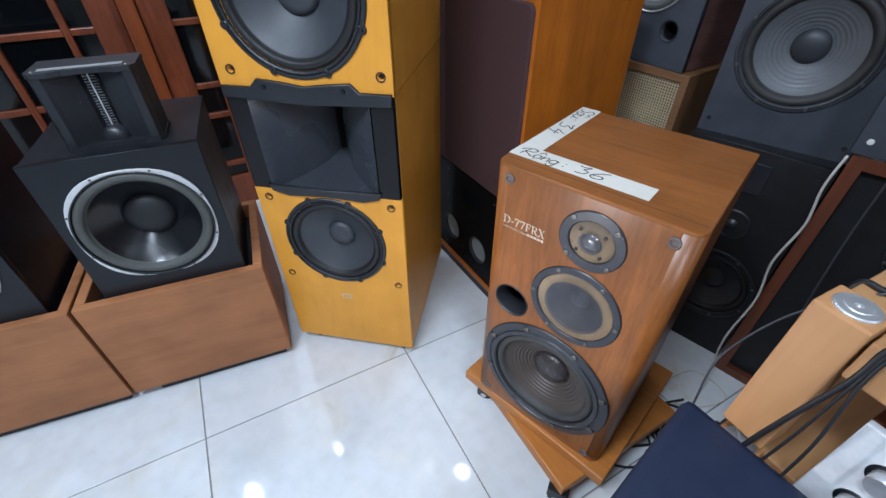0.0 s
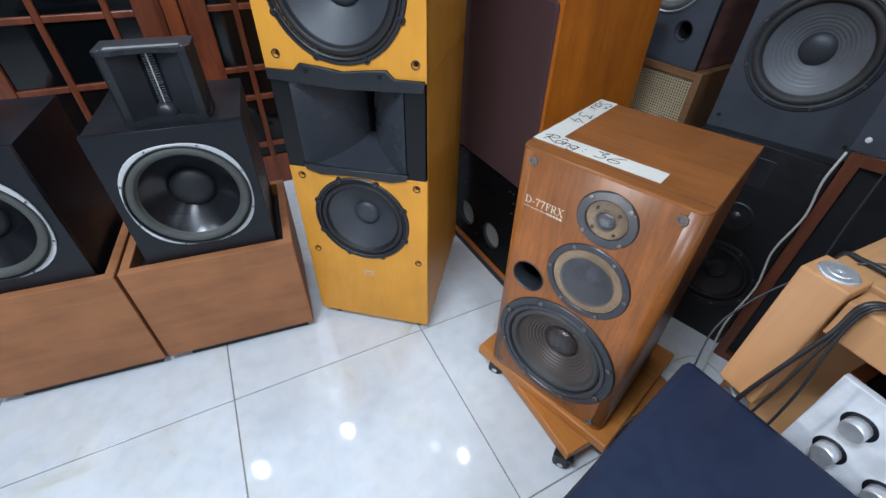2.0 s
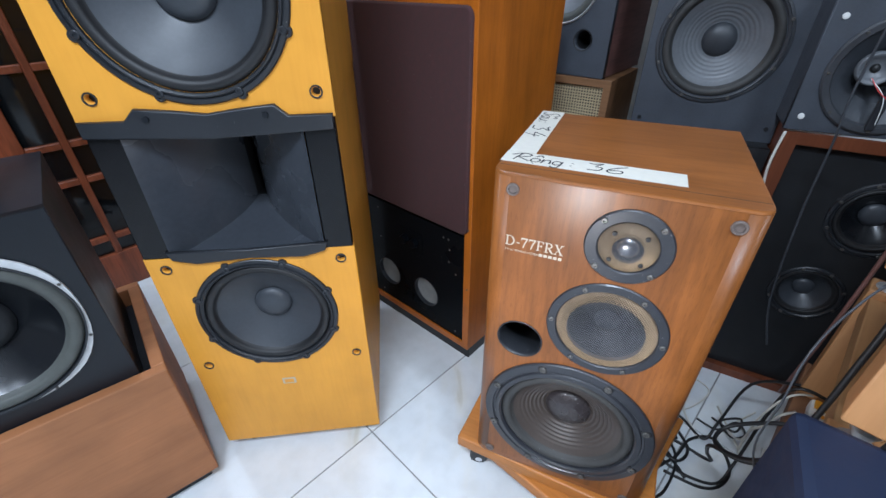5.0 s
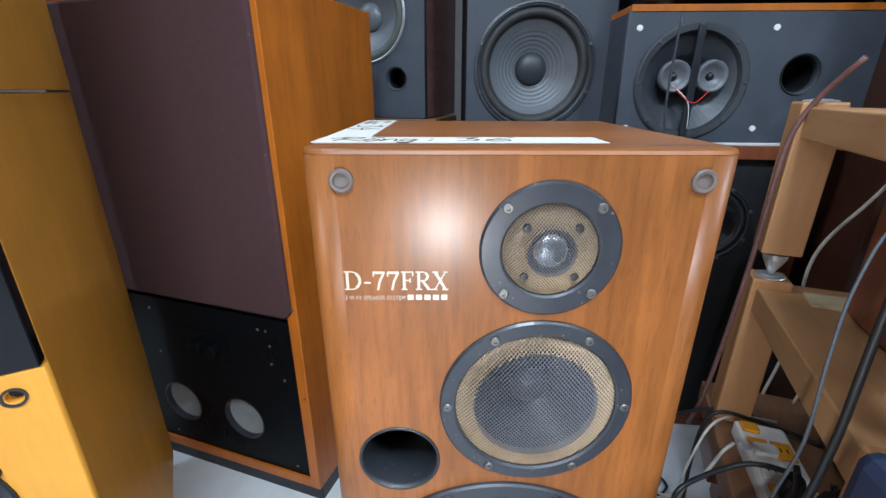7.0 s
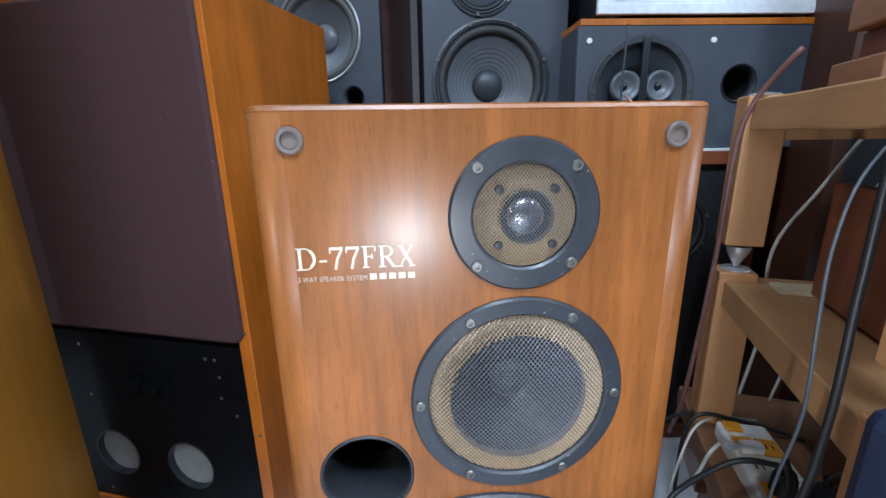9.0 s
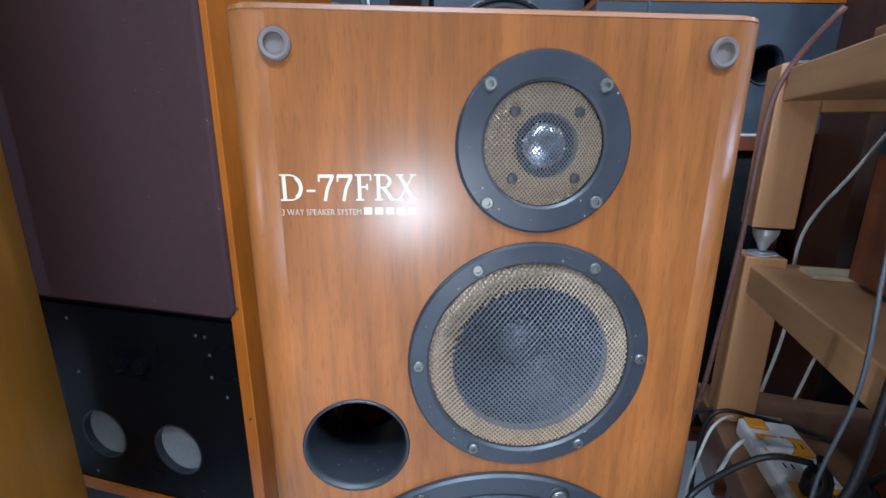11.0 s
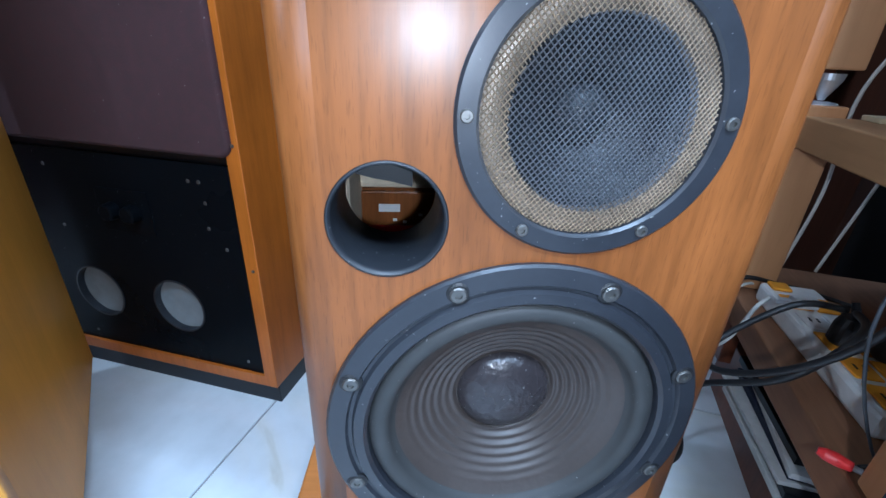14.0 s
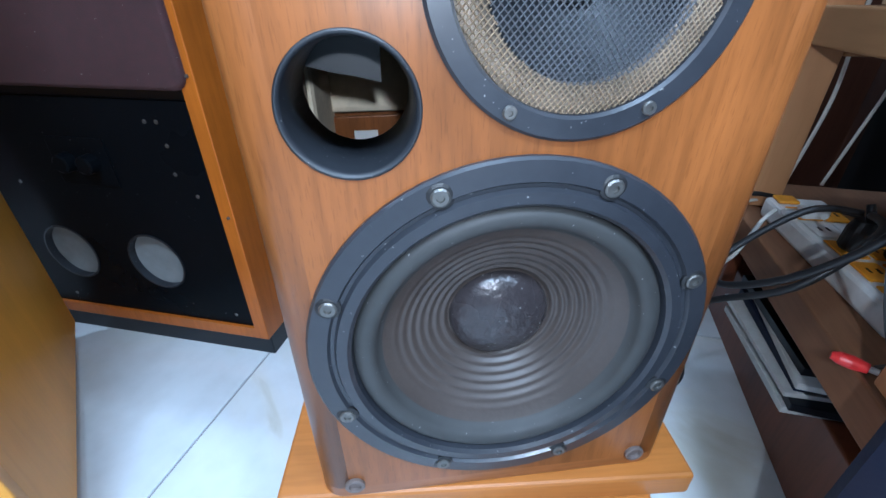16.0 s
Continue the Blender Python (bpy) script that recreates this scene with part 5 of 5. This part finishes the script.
part("tip", lathe([(0, -0.019), (0.003, -0.019), (0.003, -0.012), (0, -0.012)], 14), STEEL, yp, "", (0, 0, 0.006))

# navy stool
st = thing("stool", 0.256, -0.086, 0, 0, "navy vinyl covered block stool beside the rack", "stool")
lean = Matrix(((0.959, 0.129, 0, 0), (-0.282, 0.991, 0, 0), (0, 0, 1, 0), (0, 0, 0, 1)))
bm = box(0, 0.36, -0.42, 0, 0.10, 0.652, 0.014)
bm.transform(lean)
part("cover", bm, BLUE, st, "navy vinyl cover")
bm = box(0.02, 0.34, -0.40, -0.02, 0.0, 0.0998, 0.003)
bm.transform(lean)
part("base", bm, BLACK, st)

for k, (z, dx, mat) in enumerate([(0.8865, 0.0, BASEWOOD), (0.9270, 0.03, REDWOOD), (0.9675, 0.01, BASEWOOD)]):
    pl = part("plank", box(0.075 + dx, 0.50, 0.28, 0.40, z, z + 0.040, 0.003), mat)
    pl.matrix_world = RACK.copy()
    tagged(pl, "brown wooden plank stacked on top of the rack", "plank", "stacked planks")
gb = thing("metal_box", *rack_point(0.085, 0.27, 1.008), RRZ, "grey-green metal box lying on the planks", "box")
part("body", box(0, 0.30, 0, 0.14, 0, 0.110, 0.008), GREEN, gb)
part("lid_rim", box(-0.003, 0.303, -0.003, 0.143, 0.1102, 0.122, 0.003), GREEN, gb)
part("rivet", lathe([(0.008, 0.001), (0.006, -0.003), (0, -0.003)], 14), SCREW, gb, "", (0.03, 0, 0.06))
part("rivet", lathe([(0.008, 0.001), (0.006, -0.003), (0, -0.003)], 14), SCREW, gb, "", (0.24, 0, 0.06))

# cables
cable("speaker_cable", [(0.325, 0.625, 0.80), (0.318, 0.615, 0.72), (0.328, 0.612, 0.62), (0.312, 0.60, 0.50), (0.326, 0.585, 0.38), (0.312, 0.56, 0.22), (0.328, 0.52, 0.05), (0.325, 0.45, 0.006), (0.36, 0.36, 0.006)], 0.0032, WHITECABLE, "ivory speaker cable hanging to the floor")
cable("speaker_cable", [(0.40, 0.585, 1.05), (0.395, 0.58, 0.9), (0.402, 0.575, 0.80), (0.405, 0.56, 0.62), (0.42, 0.53, 0.40), (0.45, 0.50, 0.28)], 0.0025, GREYCABLE, "thin grey cable hanging in front of the cabinets")
for k in range(3):
    o, q = 0.004 * k, 0.014 * k
    cable("lead", [rack_point(0.16 + o, 0.06, 0.8895), rack_point(0.095 + o, 0.01, 0.892), rack_point(0.066 + o, -0.025, 0.892), rack_point(0.062 + o, -0.034, 0.84), rack_point(0.046 + 1.2 * q, -0.036, 0.74), rack_point(0.034 + 1.7 * q, -0.035, 0.655), rack_point(0.033 + 1.7 * q, -0.030, 0.60), rack_point(0.06 + q, -0.02, 0.50), rack_point(0.07 + q, 0.01, 0.298)],
          0.0036 if k == 0 else 0.0021, BLACKCABLE, "thicker black lead draped over the rack's beam" if k == 0 else "thin black lead draped over the rack's beam")
cable("mains_cable", [rack_point(0.052, 0.235, 0.375), rack_point(0.02, 0.16, 0.385), rack_point(-0.04, 0.14, 0.32), rack_point(-0.10, 0.20, 0.24), rack_point(-0.10, 0.30, 0.10), rack_point(-0.09, 0.36, 0.008), (0.25, 0.33, 0.006), (0.23, 0.20, 0.006)], 0.0045, BLACKCABLE, "black mains cable falling to the floor")
cable("mains_cable", [rack_point(0.090, 0.215, 0.375), rack_point(0.09, 0.18, 0.42), rack_point(0.07, 0.10, 0.43), rack_point(0.06, 0.02, 0.40), rack_point(0.05, -0.04, 0.31)], 0.0045, BLACKCABLE, "black mains cable arching over the strip")
cable("mains_cable", [rack_point(-0.006, 0.316, 0.338), rack_point(-0.024, 0.30, 0.325), rack_point(-0.040, 0.30, 0.27), rack_point(-0.050, 0.34, 0.20), rack_point(-0.045, 0.40, 0.06), rack_point(-0.03, 0.44, 0.006), (0.42, 0.50, 0.006)], 0.0030, WHITECABLE, "ivory mains cable looping off the base")
cable("lead", [(0.24, 0.30, 0.006), (0.30, 0.26, 0.010), (0.33, 0.32, 0.006), (0.27, 0.40, 0.010), (0.25, 0.34, 0.006), (0.32, 0.22, 0.006)], 0.004, BLACKCABLE, "black lead coiled on the tiles")

cable("lead", [rack_point(0.03, 0.38, 0.95), rack_point(0.0, 0.42, 0.89), rack_point(-0.016, 0.43, 0.82), rack_point(-0.018, 0.435, 0.66), rack_point(-0.022, 0.445, 0.50), rack_point(-0.03, 0.46, 0.32), rack_point(-0.03, 0.52, 0.20)], 0.0042, PURPLEWOOD, "brown-purple lead running down the rack leg")
cable("lead", [rack_point(0.20, 0.50, 0.86), rack_point(0.15, 0.52, 0.74), rack_point(0.10, 0.53, 0.62), rack_point(0.11, 0.54, 0.45), rack_point(0.09, 0.53, 0.31)], 0.003, WHITECABLE, "ivory lead hanging behind the rack")
cable("lead", [rack_point(0.24, 0.50, 0.80), rack_point(0.20, 0.52, 0.66), rack_point(0.17, 0.53, 0.45), rack_point(0.14, 0.52, 0.31)], 0.0026, WHITECABLE, "ivory lead hanging behind the rack")
cable("lead", [rack_point(0.10, 0.46, 0.298), rack_point(0.03, 0.44, 0.305), rack_point(-0.02, 0.40, 0.300), rack_point(-0.045, 0.38, 0.22), rack_point(-0.05, 0.42, 0.08), (0.44, 0.43, 0.006), (0.52, 0.52, 0.006)], 0.0026, WHITECABLE, "ivory lead falling off the base board")
cable("lead", [rack_point(0.16, 0.42, 0.298), rack_point(0.06, 0.43, 0.312), rack_point(-0.018, 0.42, 0.310), rack_point(-0.035, 0.41, 0.20), rack_point(-0.04, 0.36, 0.05), rack_point(-0.06, 0.30, 0.006), (0.27, 0.25, 0.006), (0.235, 0.36, 0.006), (0.30, 0.46, 0.006)], 0.0038, BLACKCABLE, "black lead falling off the base board")
cable("lead", [(0.22, 0.12, 0.006), (0.27, 0.16, 0.010), (0.30, 0.28, 0.006), (0.25, 0.38, 0.012), (0.31, 0.42, 0.006), (0.37, 0.36, 0.010), (0.40, 0.40, 0.05), (0.43, 0.42, 0.20), rack_point(-0.012, 0.45, 0.302), rack_point(0.06, 0.46, 0.300)], 0.0036, BLACKCABLE, "black lead tangled on the tiles")
cable("mains_cable", [(0.20, 0.17, 0.006), (0.294, 0.268, 0.006), (0.336, 0.345, 0.006), (0.399, 0.375, 0.006), (0.430, 0.303, 0.006), (0.407, 0.240, 0.006), (0.356, 0.210, 0.006), (0.27, 0.22, 0.007)], 0.0040, BLACKCABLE, "black mains cable looped on the tiles")
cable("lead", [(0.36, 0.43, 0.005), (0.41, 0.41, 0.008), (0.46, 0.45, 0.016), (0.48, 0.42, 0.010), (0.44, 0.39, 0.018), (0.42, 0.44, 0.012), (0.47, 0.46, 0.024), (0.45, 0.41, 0.020), (0.40, 0.45, 0.006)], 0.0030, BLACKCABLE, "knotted black lead heaped on the tiles")
cable("lead", [(0.26, 0.42, 0.005), (0.34, 0.46, 0.006), (0.40, 0.56, 0.006), (0.30, 0.60, 0.006), (0.24, 0.52, 0.006)], 0.0022, WHITECABLE, "thin ivory lead lying on the tiles")
cable("lead", [(-0.955, -0.03, 0.012), (-0.985, -0.055, 0.010), (-1.02, -0.02, 0.008), (-1.05, 0.03, 0.006)], 0.008, BLACKCABLE, "short black connector lead on the tiles")
strip = part("wood_offcut", box(0.06, 0.34, 0.375, 0.420, 0.5855, 0.5925, 0.001), CANE)
strip.matrix_world = RACK @ pose(0, 0, 0, 0, 0, 0)
tagged(strip, "pale thin wood offcut lying on the beech shelf", "wood strip")

# ---- floor tiles ----
TS, GAP = 0.655, 0.004
inv = ROOM.inverted()
o = inv @ Vector((-0.500, 0.015, 0))
mesh = None
for i in range(-5, 5):
    for j in range(-6, 4):
        cx, cy = o.x + (i + 0.5) * TS, o.y + (j + 0.5) * TS
        if cy > -0.05 or cy < -4.2 or abs(cx) > 3.4:
            continue
        if mesh is None:
            h = TS / 2 - GAP / 2
            mesh = part("tile", box(-h, h, -h, h, -0.010, 0.0, 0.0012), TILE, floor, "", (cx, cy, 0)).data
        else:
            part("tile", None, None, floor, "", (cx, cy, 0), mesh=mesh)
